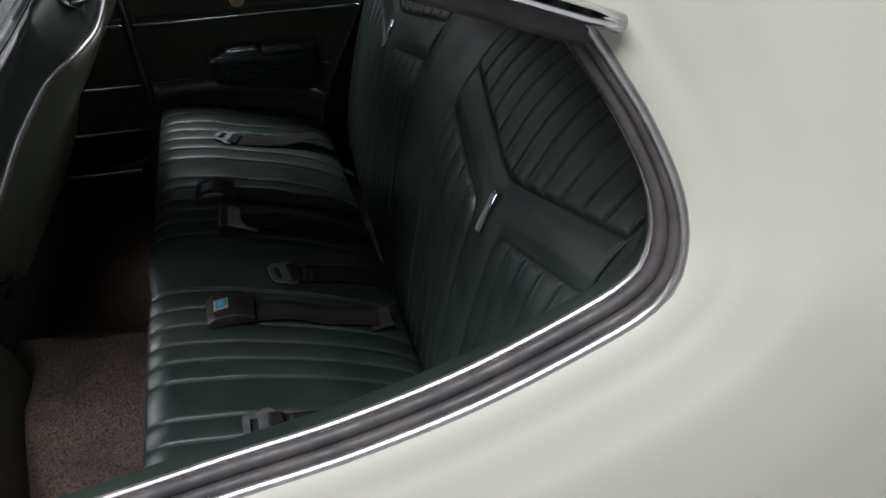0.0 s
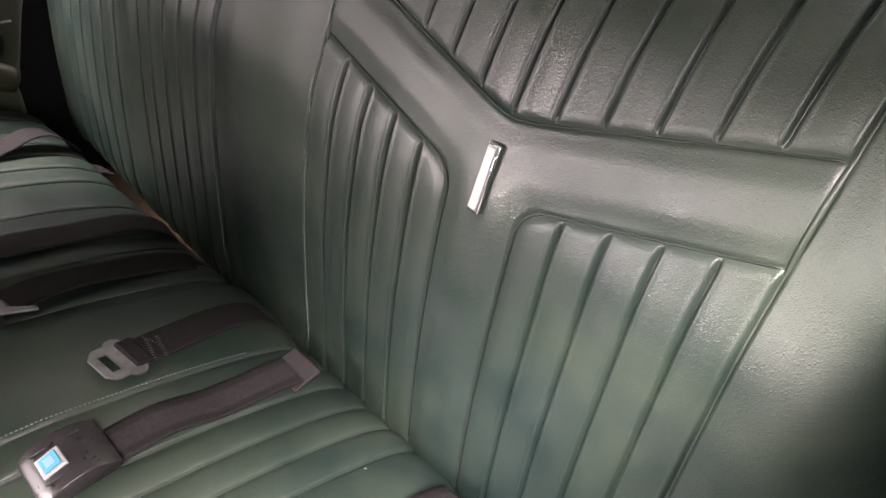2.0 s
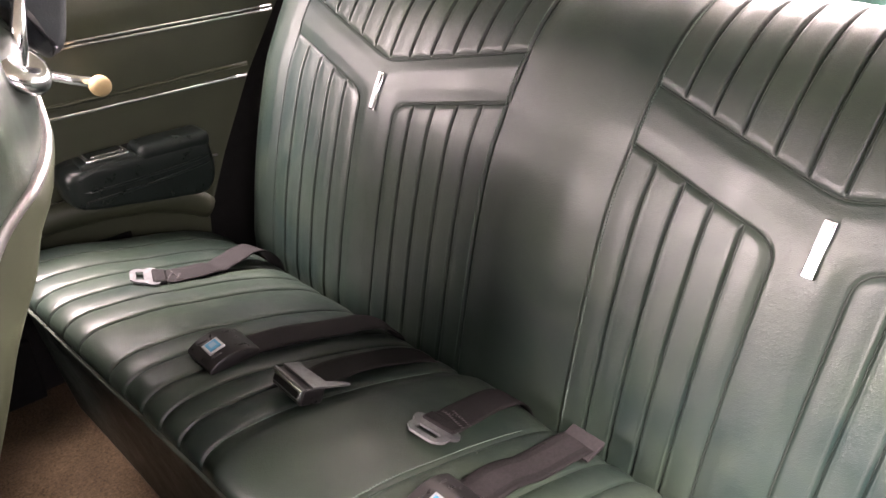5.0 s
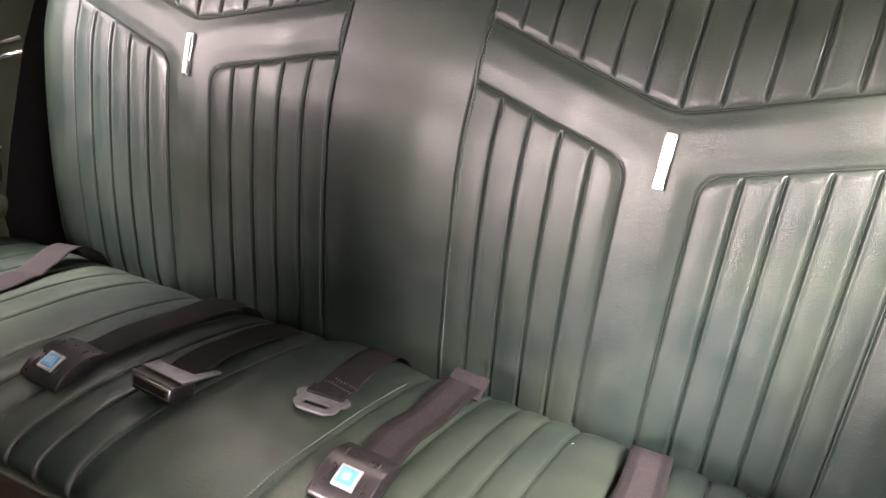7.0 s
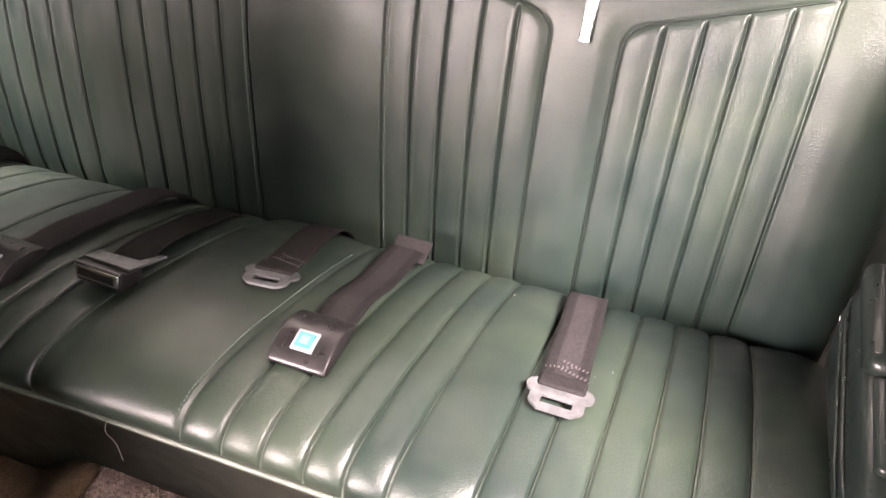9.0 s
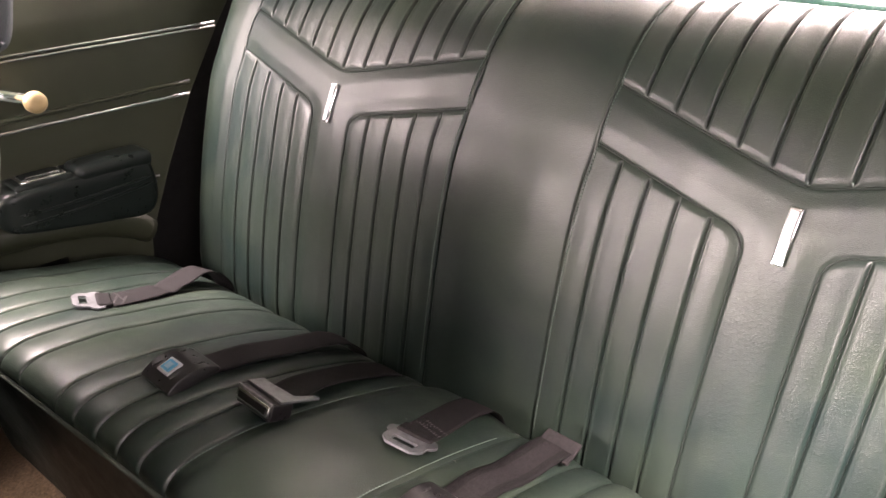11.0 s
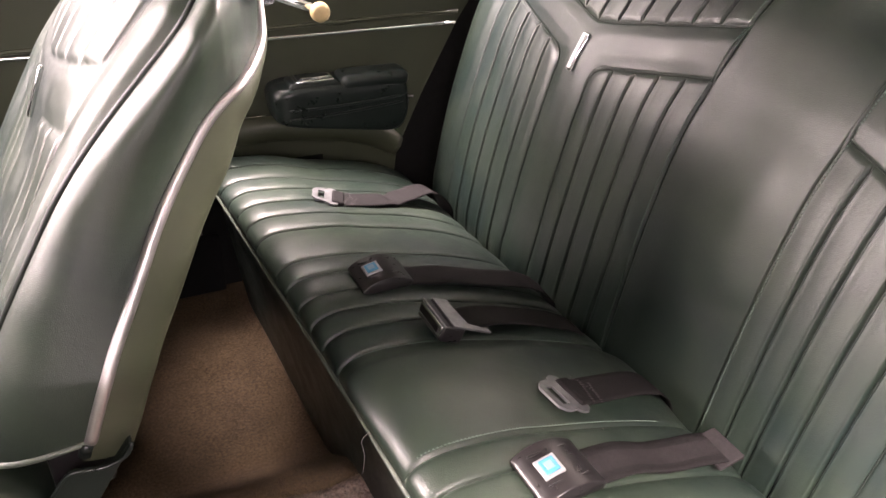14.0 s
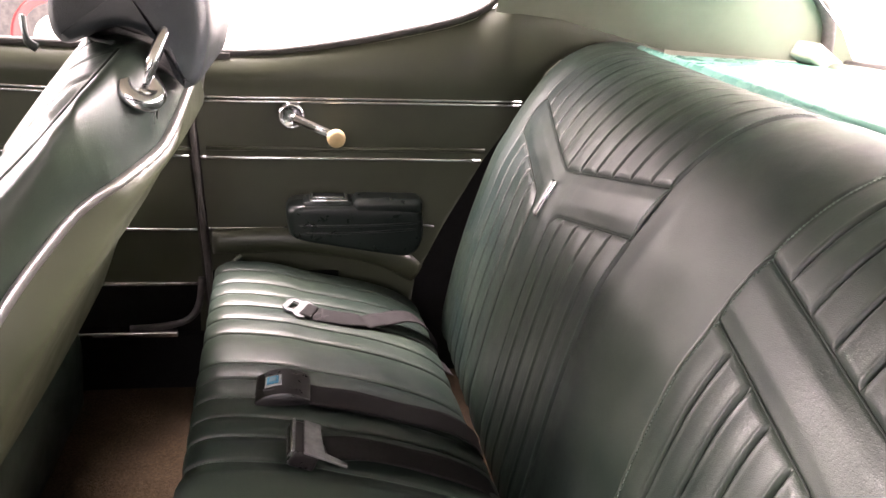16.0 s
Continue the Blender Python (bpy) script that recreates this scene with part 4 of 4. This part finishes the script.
    # badge
    i0 = int(np.argmin(np.abs(s[:130] - s_badge)))
    i1 = int(np.argmin(np.abs(s[:130] - s_badge - 0.055)))
    lo, hi = Vector(P[i0, len(ys) // 2]), Vector(P[i1, len(ys) // 2])
    up = (hi - lo).normalized()
    side = Vector((0, -1, 0))
    rot = Matrix((side, up, side.cross(up))).transposed()
    put("badge", box("badge", (0.0125, 0.058, 0.006), (lo + hi) / 2 + rot.col[2] * 0.002 * (1 if rot.col[2].x < 0 else -1), CHROME, 0.0015, rot), back, "slim chrome badge bar")
    # hard shell behind, with a chrome edge on each side
    sh = smooth_curve([(-0.486, 0.960), (-0.494, 0.935), (-0.502, 0.914), (-0.512, 0.903), (-0.527, 0.893), (-0.571, 0.864), (-0.604, 0.826), (-0.637, 0.780), (-0.669, 0.724), (-0.694, 0.680), (-0.710, 0.644), (-0.727, 0.599), (-0.736, 0.575)], 72)
    tt = np.gradient(sh, axis=0)
    tt /= np.linalg.norm(tt, axis=1)[:, None]
    nb = np.stack([-tt[:, 1], tt[:, 0]], 1)
    Q = np.zeros((72, 61, 3))
    for j, u in enumerate(np.sin(np.linspace(-math.pi / 2, math.pi / 2, 61))):
        d = 0.056 * max(1 - abs(u) ** 26, 0.0) ** 0.6 * (0.9 + 0.1 * math.cos(u * 1.5)) * step(np.arange(72) / 71, -0.05, 0.4)
        Q[:, j, 0] = sh[:, 0] + nb[:, 0] * d
        Q[:, j, 1] = y0 + u * (half(sh[:, 1]) + 0.001)
        Q[:, j, 2] = sh[:, 1] + nb[:, 1] * d 
    shell = put("back_shell", grid("back_shell", Q, PANEL), seat, "olive vinyl seat back shell")
    for sg in (-1, 1):
        line = np.stack([sh[:, 0] + 0.002, y0 + sg * (half(sh[:, 1]) + 0.001), sh[:, 1]], 1)[:68]
        put("chrome_edge", tube("chrome_edge", line, 0.0058, SATIN, 10, up=(0, 1, 0)), shell, "satin bright edge strip")
        put("edge_ferrule", tube("edge_ferrule", [(-0.7275, y0 + sg * 0.303, 0.598), (-0.733, y0 + sg * 0.301, 0.582)], 0.0062, HARD, 10, up=(0, 1, 0)), shell, "dark end cap of the edge strip")
        for shift in (0, 2):
            cells = [(131 - shift, 0.12), (138 - shift, 0.32), (143 - shift, 0.50), (145 - shift, 0.68), (140 - shift, 0.85)]
            line = smooth_curve([tuple(on_back(r, sg * (seam_y[r] + q * (w - seam_y[r])))) for r, q in cells], 24)
            put("stitched_seam", tube("stitched_seam", line, 0.0009, VINYL_DARK, 5), back)
    # head restraint: arched block on two posts
    prof = smooth_curve([(-0.463, 0.986), (-0.449, 0.993), (-0.440, 1.015), (-0.433, 1.06), (-0.442, 1.11), (-0.475, 1.145), (-0.52, 1.155), (-0.565, 1.135), (-0.588, 1.085), (-0.590, 1.045), (-0.578, 1.028), (-0.562, 1.033), (-0.540, 1.043), (-0.520, 1.047), (-0.500, 1.042), (-0.484, 1.026), (-0.474, 1.0), (-0.463, 0.986)], 91)[:-1]
    tt = np.roll(prof, -1, 0) - np.roll(prof, 1, 0)
    tt /= np.linalg.norm(tt, axis=1)[:, None]
    nn = np.stack([tt[:, 1], -tt[:, 0]], 1)
    area = 0.5 * np.sum(prof[:, 0] * np.roll(prof[:, 1], -1) - np.roll(prof[:, 0], -1) * prof[:, 1])
    nn *= 1 if area > 0 else -1
    H = []
    core = np.array([(-0.512, 1.088)])
    for u in [-1.0] + list(np.linspace(-1, 1, 31)) + [1.0]:
        q = max(0.0, (abs(u) - 0.78) / 0.22)
        ins = 0.013 * (1 - math.sqrt(max(1 - q * q, 0)))
        p = prof - nn * ins if len(H) not in (0, 32) else core + 0.001 * (prof - core)
        H.append(np.stack([p[:, 0] - 0.016, 0 * p[:, 0] + y0 + 0.142 * u, p[:, 1] - 0.019], 1))
    rest = put("head_restraint", grid("head_restraint", np.array(H), HEAD_VINYL, closed_v=True), seat, "slate vinyl head restraint")
    for sg in (-1, 1):
        put("post", tube("post", [(-0.486, y0 + sg * 0.126, 1.050), (-0.517, y0 + sg * 0.172, 0.966)], 0.0065, CHROME, 12, up=(0, 1, 0)), rest, "chrome post")
        put("escutcheon", lathe("escutcheon", [(0.026, -0.006), (0.026, 0.0), (0.022, 0.006), (0.014, 0.008), (0.009, 0.003)], (-0.514, y0 + sg * 0.170, 0.976), (0.48, sg * 0.50, 0.72), CHROME, 30), back, "chrome post collar")
    # cushion, hinge covers and frame
    prof = smooth_curve([(-0.765, 0.30), (-0.755, 0.45), (-0.775, 0.56), (-0.83, 0.592), (-1.0, 0.592), (-1.15, 0.59), (-1.27, 0.57), (-1.32, 0.52), (-1.32, 0.43), (-1.28, 0.34)], 60)
    C = np.zeros((60, 81, 3))
    for j, u in enumerate(np.linspace(-1, 1, 81)):
        q = max(0.0, (abs(u) - 0.9) / 0.1)
        ins = 0.03 * (1 - math.sqrt(max(1 - q * q, 0)))
        f = (u * 7.0) % 1.0
        d = 0.004 * (1 - abs(2 * f - 1) ** 4) if abs(u) < 0.75 else 0.0
        C[:, j, 0], C[:, j, 1], C[:, j, 2] = prof[:, 0], y0 + u * w, prof[:, 1] + (d - ins) * step(prof[:, 1], 0.42, 0.47)
    C[..., 2] -= 0.035 if fold else 0.028
    part("seat_cushion", grid("seat_cushion", C, VINYL), seat)
    if fold:
        # smooth rounded end of the cushion, laid open by the tipped back
        end = smooth_curve([(-0.712, 0.30), (-0.710, 0.40), (-0.711, 0.44), (-0.720, 0.478), (-0.743, 0.513), (-0.776, 0.549), (-0.815, 0.585), (-0.86, 0.606), (-0.95, 0.609), (-1.10, 0.609), (-1.25, 0.600)], 60)
        E = np.zeros((60, 61, 3))
        for j, u in enumerate(np.linspace(-1, 1, 61)):
            q = max(0.0, (abs(u) - 0.90) / 0.10)
            ins = 0.03 * (1 - math.sqrt(max(1 - q * q, 0)))
            E[:, j, 0], E[:, j, 1], E[:, j, 2] = end[:, 0] - ins, y0 + u * (w + 0.004), end[:, 1] - ins * step(end[:, 1], 0.42, 0.52)
        part("cushion_end", grid("cushion_end", E, PANEL), seat, "smooth olive end of the seat cushion")
    for sg in () if fold else (-1, 1):
        # scooped plate beside the hinge, with the dark hinge behind its open top
        side_y = y0 + sg * (w - 0.010)
        rim = smooth_curve([(-0.692, 0.586), (-0.698, 0.573), (-0.715, 0.565), (-0.735, 0.567), (-0.748, 0.569), (-0.757, 0.561), (-0.771, 0.540), (-0.785, 0.518)], 30)
        cover = [tuple(q) for q in rim] + [(-0.792, 0.49), (-0.785, 0.462), (-0.772, 0.478), (-0.728, 0.530)]
        fr = Matrix(((1, 0, 0, 0), (0, 0, 1, side_y), (0, 1, 0, 0), (0, 0, 0, 1)))
        plate = part("hinge_cover", prism("hinge_cover", cover, -0.003, 0.003, fr, VINYL_DARK, 0.0012), seat, "dark green plastic hinge cover")
        part("cover_rim", tube("cover_rim", [(a, side_y + sg * 0.002, b) for a, b in rim], 0.0022, HARD, 6, up=(0, 1, 0)), plate)
        # the cover wraps round behind the hinge
        W = np.array([[(-0.692 - 0.080 * t - 0.010 * q * q, side_y - sg * 0.075 * q, 0.586 - 0.108 * t - 0.006 * q) for q in np.linspace(0, 1, 8)] for t in np.linspace(0, 1, 8)])
        part("cover_back", grid("cover_back", np.concatenate([W, W[::-1] + np.array([-0.004, 0, -0.002])]), VINYL_DARK, closed_u=True), plate)
        part("hinge", box("hinge", (0.055, 0.020, 0.070), (-0.740, y0 + sg * (w - 0.040), 0.555), BLACK, 0.006), seat, "black steel hinge")
        part("hinge_pin", tube("hinge_pin", [(-0.712, side_y - sg * 0.045, 0.585), (-0.712, side_y - sg * 0.015, 0.580)], 0.003, STEEL, 8), seat)
        pipe = [(-0.775, y0 + sg * (w - 0.004), 0.540), (-0.80, y0 + sg * (w - 0.004), 0.549), (-0.83, y0 + sg * (w - 0.006), 0.556), (-0.95, y0 + sg * (w - 0.008), 0.560), (-1.1, y0 + sg * (w - 0.008), 0.560)]
        part("cushion_piping", tube("cushion_piping", smooth_curve(pipe, 20), 0.004, VINYL_DARK, 8), seat)
    part("seat_base", box("seat_base", (0.42, 0.5, 0.06), (-1.04, y0, 0.31), BLACK, 0.01), seat)
    return seat


# ---- seat belts ----
def webbing(points, width, lift=0.004, twist=0.0, worn=True):
    """A strap laid over the cushion along plan points (x, y, extra height); worn paints in the light."""
    c = smooth_curve(points, 40)
    t = np.gradient(c[:, :2], axis=0)
    t /= np.linalg.norm(t, axis=1)[:, None]
    side = np.stack([-t[:, 1], t[:, 0]], 1)
    rows = []
    for u in np.linspace(-1, 1, 9):
        edge = []
        for i in range(40):
            x, y = c[i, :2] + side[i] * u * width / 2
            zc = cushion_z(min(max(c[i, 0], -0.46), -0.095), c[i, 1])
            edge.append((x, y, zc + lift + c[i, 2] + u * twist * math.sin(i / 39 * math.pi) + 0.001 * noise.noise((x * 40, y * 40, 0))))
        rows.append(edge)
    top = np.array(rows)
    low = top[::-1].copy()
    low[..., 2] -= 0.0016
    me = grid("webbing", np.vstack([top, low]), WEB, closed_u=True)
    # near straps get a middle paler than the edges, with light painted in
    me.materials.append(WEB_LIT)
    for k, face in enumerate(me.polygons):
        face.material_index = 1 if 2 <= k // 39 <= 5 and worn else 0
    return me


def frame_at(x, y, yaw, lift, pitch=0.0):
    """A frame on the cushion, u across the strap, v to the front, w up."""
    zc = cushion_z(x, y)
    slope = math.degrees(math.atan((cushion_z(x - 0.035, y) - cushion_z(x + 0.02, y)) / 0.055))
    return Matrix.Translation((x, y, zc + lift)) @ Matrix.Rotation(radians(pitch + slope), 4, "Y") @ Matrix.Rotation(radians(yaw), 4, "Z") @ Matrix(((0, 1, 0, 0), (-1, 0, 0, 0), (0, 0, 1, 0), (0, 0, 0, 1)))


def tongue_mesh(fr):
    """Steel latch plate with its window."""
    bm = bmesh.new()
    outer = [(0.020, 0.008), (0.0275, 0.004), (0.0305, -0.001), (0.0305, -0.006), (0.028, -0.0105), (0.0245, -0.013), (0.0245, -0.024), (0.0225, -0.028), (0.015, -0.0345), (0.005, -0.0345)]
    inner = [(0.010, -0.0155), (0.0132, -0.0155), (0.014, -0.016), (0.014, -0.018), (0.014, -0.020), (0.014, -0.022), (0.014, -0.024), (0.014, -0.0255), (0.0132, -0.026), (0.005, -0.026)]
    outer, inner = ([(u, v) for u, v in q] + [(-u, v) for u, v in q[::-1]] for q in (outer, inner))
    n = len(outer)
    rings = [[bm.verts.new((u, v, z)) for u, v in pts] for pts, z in ((outer, 0.0), (outer, 0.0028), (inner, 0.0028), (inner, 0.0))]
    for a, b in ((0, 1), (1, 2), (2, 3), (3, 0)):
        for i in range(n):
            bm.faces.new((rings[a][i], rings[a][(i + 1) % n], rings[b][(i + 1) % n], rings[b][i]))
    bmesh.ops.recalc_face_normals(bm, faces=bm.faces)
    bmesh.ops.transform(bm, matrix=fr, verts=bm.verts)
    me = bpy.data.meshes.new("latch_plate")
    bm.to_mesh(me)
    bm.free()
    me.materials.append(STEEL)
    return me


def local_box(name, size, at, fr, material, bevel):
    me = box(name, size, (0, 0, 0), material, bevel, None, 3)
    me.transform(fr @ Matrix.Translation(at))
    return me


def belt_with_tongue(x, y, yaw, points, label):
    belt = thing("seat_belt", (x, y, cushion_z(x, y)), label, "seat belt", "rear seat belts")
    # only straps on the brighter near side take the lit grey
    web = part("webbing", webbing(points, 0.043, worn=y < -0.1), belt, "charcoal woven strap")
    fr = frame_at(x, y, yaw, 0.006, 1)
    part("latch_plate", tongue_mesh(fr), belt, "worn steel latch plate")
    part("loop", local_box("loop", (0.044, 0.020, 0.008), (0, 0.006, 0.002), fr, WEB, 0.0035), web)
    for i in range(3):
        for k in range(9):
            part("stitch", local_box("stitch", (0.0009, 0.0036, 0.0006), (-0.016 + 0.004 * k, 0.021 + 0.0058 * i, 0.0060), fr @ Matrix.Rotation(radians(18 if i % 2 else -18), 4, "Z"), WEB_THREAD, 0.0003), web)
    return belt


def belt_with_buckle(x, y, yaw, points, label, folded=False):
    belt = thing("seat_belt", (x, y, cushion_z(x, y)), label, "seat belt", "rear seat belts")
    web = part("webbing", webbing(points, 0.043, worn=y < -0.1), belt, "charcoal woven strap")
    if folded:
        tip = frame_at(-0.136, y + 0.003, yaw, 0.020) @ Matrix.Rotation(radians(34), 4, "X")
        # the turned-up end has the light on it put into its grey
        part("folded_end", local_box("folded_end", (0.045, 0.034, 0.005), (0, 0, 0), tip, WEB_LIT, 0.0015), web, "folded and sewn strap end")
    fr = frame_at(x, y, yaw, 0.004, -9) @ Matrix.Scale(0.92, 4)
    # lens-shaped case with flat sides
    P = []
    for u, q in ((-0.0315, 0.94), (-0.0308, 0.985), (-0.0295, 1.0), (-0.02, 1.0), (0.0, 1.0), (0.02, 1.0), (0.0295, 1.0), (0.0308, 0.985), (0.0315, 0.94)):
        prof = [(-0.033, 0.001), (-0.0365, 0.006), (-0.0345, 0.011), (-0.022, 0.0205), (-0.004, 0.0255), (0.014, 0.0235), (0.030, 0.0150), (0.0365, 0.009), (0.033, 0.002)]
        P.append([tuple(fr @ Vector((u, v * q, 0.010 + (w * 0.84 - 0.010) * q))) for v, w in smooth_curve(prof, 41)])
    case = part("buckle", grid("buckle", np.array(P), BLACK, caps=True), belt, "black plastic buckle case")
    part("groove", local_box("groove", (0.0022, 0.046, 0.003), (0.019, -0.003, 0.0192), fr, BLACK, 0.001), case)
    part("groove", local_box("groove", (0.0022, 0.046, 0.003), (-0.019, -0.003, 0.0192), fr, BLACK, 0.001), case)
    tilt = fr @ Matrix.Translation((0, -0.013, 0.0198)) @ Matrix.Rotation(radians(14), 4, "X")
    part("button_frame", local_box("button_frame", (0.024, 0.023, 0.004), (0, 0, 0), tilt, SILVER, 0.001), case, "silver button frame")
    part("button", local_box("button", (0.017, 0.016, 0.003), (0, 0, 0.0022), tilt, BLUE, 0.0008), case, "blue push button")
    part("button_mark", local_box("button_mark", (0.0095, 0.009, 0.002), (0, 0, 0.0032), tilt, PALE_BLUE, 0.0005), case, "pale square mark")
    return belt


def belt_with_bare_buckle(x, y, yaw, points, label):
    belt = thing("seat_belt", (x, y, cushion_z(x, y)), label, "seat belt", "rear seat belts")
    part("webbing", webbing(points, 0.043, worn=y < -0.1), belt, "charcoal woven strap")
    fr = frame_at(x, y, yaw, 0.006, 0) @ Matrix.Rotation(radians(-8), 4, "X")
    body = part("buckle", local_box("buckle", (0.058, 0.030, 0.020), (0, -0.012, 0.008), fr, BLACK, 0.003), belt, "lift-flap steel buckle with its flap open")
    part("mouth_frame", local_box("mouth_frame", (0.054, 0.004, 0.014), (0, -0.028, 0.010), fr, CHROME, 0.0015), body)
    part("mouth", local_box("mouth", (0.046, 0.004, 0.008), (0, -0.029, 0.010), fr, BLACK, 0.001), body)
    lid = [(-0.029, -0.016), (0.029, -0.016), (0.033, 0.034), (0.027, 0.034), (0.020, 0.008), (-0.020, 0.004), (-0.029, 0.006)]
    part("flap", prism("flap", lid, 0.018, 0.021, fr, STEEL, 0.0008), body, "scratched steel flap")
    part("rim", local_box("rim", (0.056, 0.003, 0.003), (0, -0.0275, 0.0185), fr, STEEL, 0.0008), body)
    return belt


def seat_belts():
    belt_with_tongue(-0.350, 0.453, -20, [(-0.338, 0.449, 0.002), (-0.28, 0.450, 0.006), (-0.225, 0.465, 0.012), (-0.172, 0.485, 0.024), (-0.13, 0.497, 0.014), (-0.09, 0.505, -0.004)], "charcoal rear seat belt with a steel latch plate")
    belt_with_buckle(-0.378, 0.186, 0, [(-0.345, 0.186, 0.006), (-0.29, 0.188, 0.008), (-0.22, 0.188, 0.007), (-0.165, 0.186, 0.014), (-0.105, 0.184, 0.012)], "charcoal rear seat belt with black push-button buckle")
    belt_with_bare_buckle(-0.345, 0.061, 0, [(-0.328, 0.064, 0.012), (-0.285, 0.073, 0.014), (-0.22, 0.087, 0.006), (-0.15, 0.092, 0.003), (-0.075, 0.095, -0.006)], "charcoal centre seat belt with open steel buckle")
    belt_with_tongue(-0.262, -0.071, 10, [(-0.252, -0.069, 0.002), (-0.21, -0.065, 0.006), (-0.16, -0.059, 0.010), (-0.115, -0.054, 0.008), (-0.083, -0.052, -0.006)], "charcoal centre seat belt with a steel latch plate")
    belt_with_buckle(-0.352, -0.177, 2, [(-0.322, -0.177, 0.006), (-0.27, -0.174, 0.011), (-0.225, -0.173, 0.005), (-0.18, -0.172, 0.010), (-0.138, -0.172, 0.018)], "charcoal rear seat belt with black buckle and folded end", True)
    belt_with_tongue(-0.307, -0.402, 2, [(-0.297, -0.402, 0.002), (-0.25, -0.398, 0.004), (-0.19, -0.394, 0.006), (-0.135, -0.389, 0.012), (-0.098, -0.386, 0.006)], "charcoal rear seat belt with a steel latch plate")


def lint():
    """Pale flecks of fluff on the cushion."""
    for x, y, turn, length in ((-0.111, -0.104, 0.5, 0.009), (-0.250, -0.119, 1.4, 0.003), (-0.150, -0.310, 2.2, 0.003), (-0.253, -0.439, 0.2, 0.0035)):
        z = cushion_z(x, y) + 0.0006
        c, q = math.cos(turn) * length / 2, math.sin(turn) * length / 2
        path = [(x - c, y - q, z), (x, y, z + 0.0008), (x + c, y + q, z)]
        tagged(new("lint", tube("lint", path, 0.00045, LINT, 6)), "pale fleck of lint lying on the seat cushion", "lint", "flecks of lint")


# ---- the hall ----
def hall():
    tagged(new("ground", grid("ground", np.array([[(x, y, 0.0) for y in np.linspace(-60, 60, 13)] for x in np.linspace(-60, 60, 13)]), CONCRETE)), "pale polished concrete hall floor", "floor", kind="structure")
    # added glowing backdrops that whiten the view beyond the passenger side and behind the car
    for name, a, b, what in (("backdrop_side", (-14, 7.0), (9, 7.0), "glowing white backdrop beside the car"), ("backdrop_rear", (9, 7.0), (9, -7.0), "glowing white backdrop behind the car")):
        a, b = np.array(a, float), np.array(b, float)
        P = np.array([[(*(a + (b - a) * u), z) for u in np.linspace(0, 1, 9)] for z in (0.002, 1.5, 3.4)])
        tagged(new(name, grid(name, P, BACKDROP_GLOW)), what, "wall", kind="structure")


def parked_car():
    """What shows of a red vehicle beyond the passenger's window: one wheel and the tip of a wing."""
    car = thing("parked_car", (-1.82, 4.45, 0.0), "red parked car with a red steel wheel", "car")
    wheel = part("wheel", lathe("wheel", [(0.27, -0.10), (0.33, -0.115), (0.395, -0.10), (0.42, -0.05), (0.42, 0.05), (0.395, 0.10), (0.33, 0.115), (0.27, 0.10)], (-1.82, 4.45, 0.42), (0, -1, 0), RUBBER, 48), car, "black tyre")
    part("rim", lathe("rim", [(0.272, 0.09), (0.272, 0.115), (0.255, 0.118), (0.238, 0.10), (0.225, 0.105), (0.205, 0.085)], (-1.82, 4.45, 0.42), (0, -1, 0), RED, 48), wheel, "red painted rim")
    part("hub", lathe("hub", [(0.205, 0.08), (0.15, 0.10), (0.08, 0.125), (0.0005, 0.13)], (-1.82, 4.45, 0.42), (0, -1, 0), PAINT, 36), wheel, "pale hub cap")
    fr = Matrix(((1, 0, 0, 0), (0, 0, 1, 4.5), (0, 1, 0, 0), (0, 0, 0, 1)))
    outline = [(-2.5, 1.02), (-2.5, 0.93), (-1.85, 0.93), (-1.1, 0.84), (-0.905, 0.755), (-0.862, 0.66), (-0.815, 0.755), (-0.79, 1.02)]
    part("wing", prism("wing", outline, 0.0, 0.5, fr, RED, 0.01), car, "red painted wing")


hall()
car_floor()
floor_mat()
car_body()
far_side()
armrest(1)
armrest(-1)
crank()
parcel_shelf()
rear_seat()
front_seat(0.335, 0)
front_seat(-0.325, 76)
seat_belts()
lint()
parked_car()
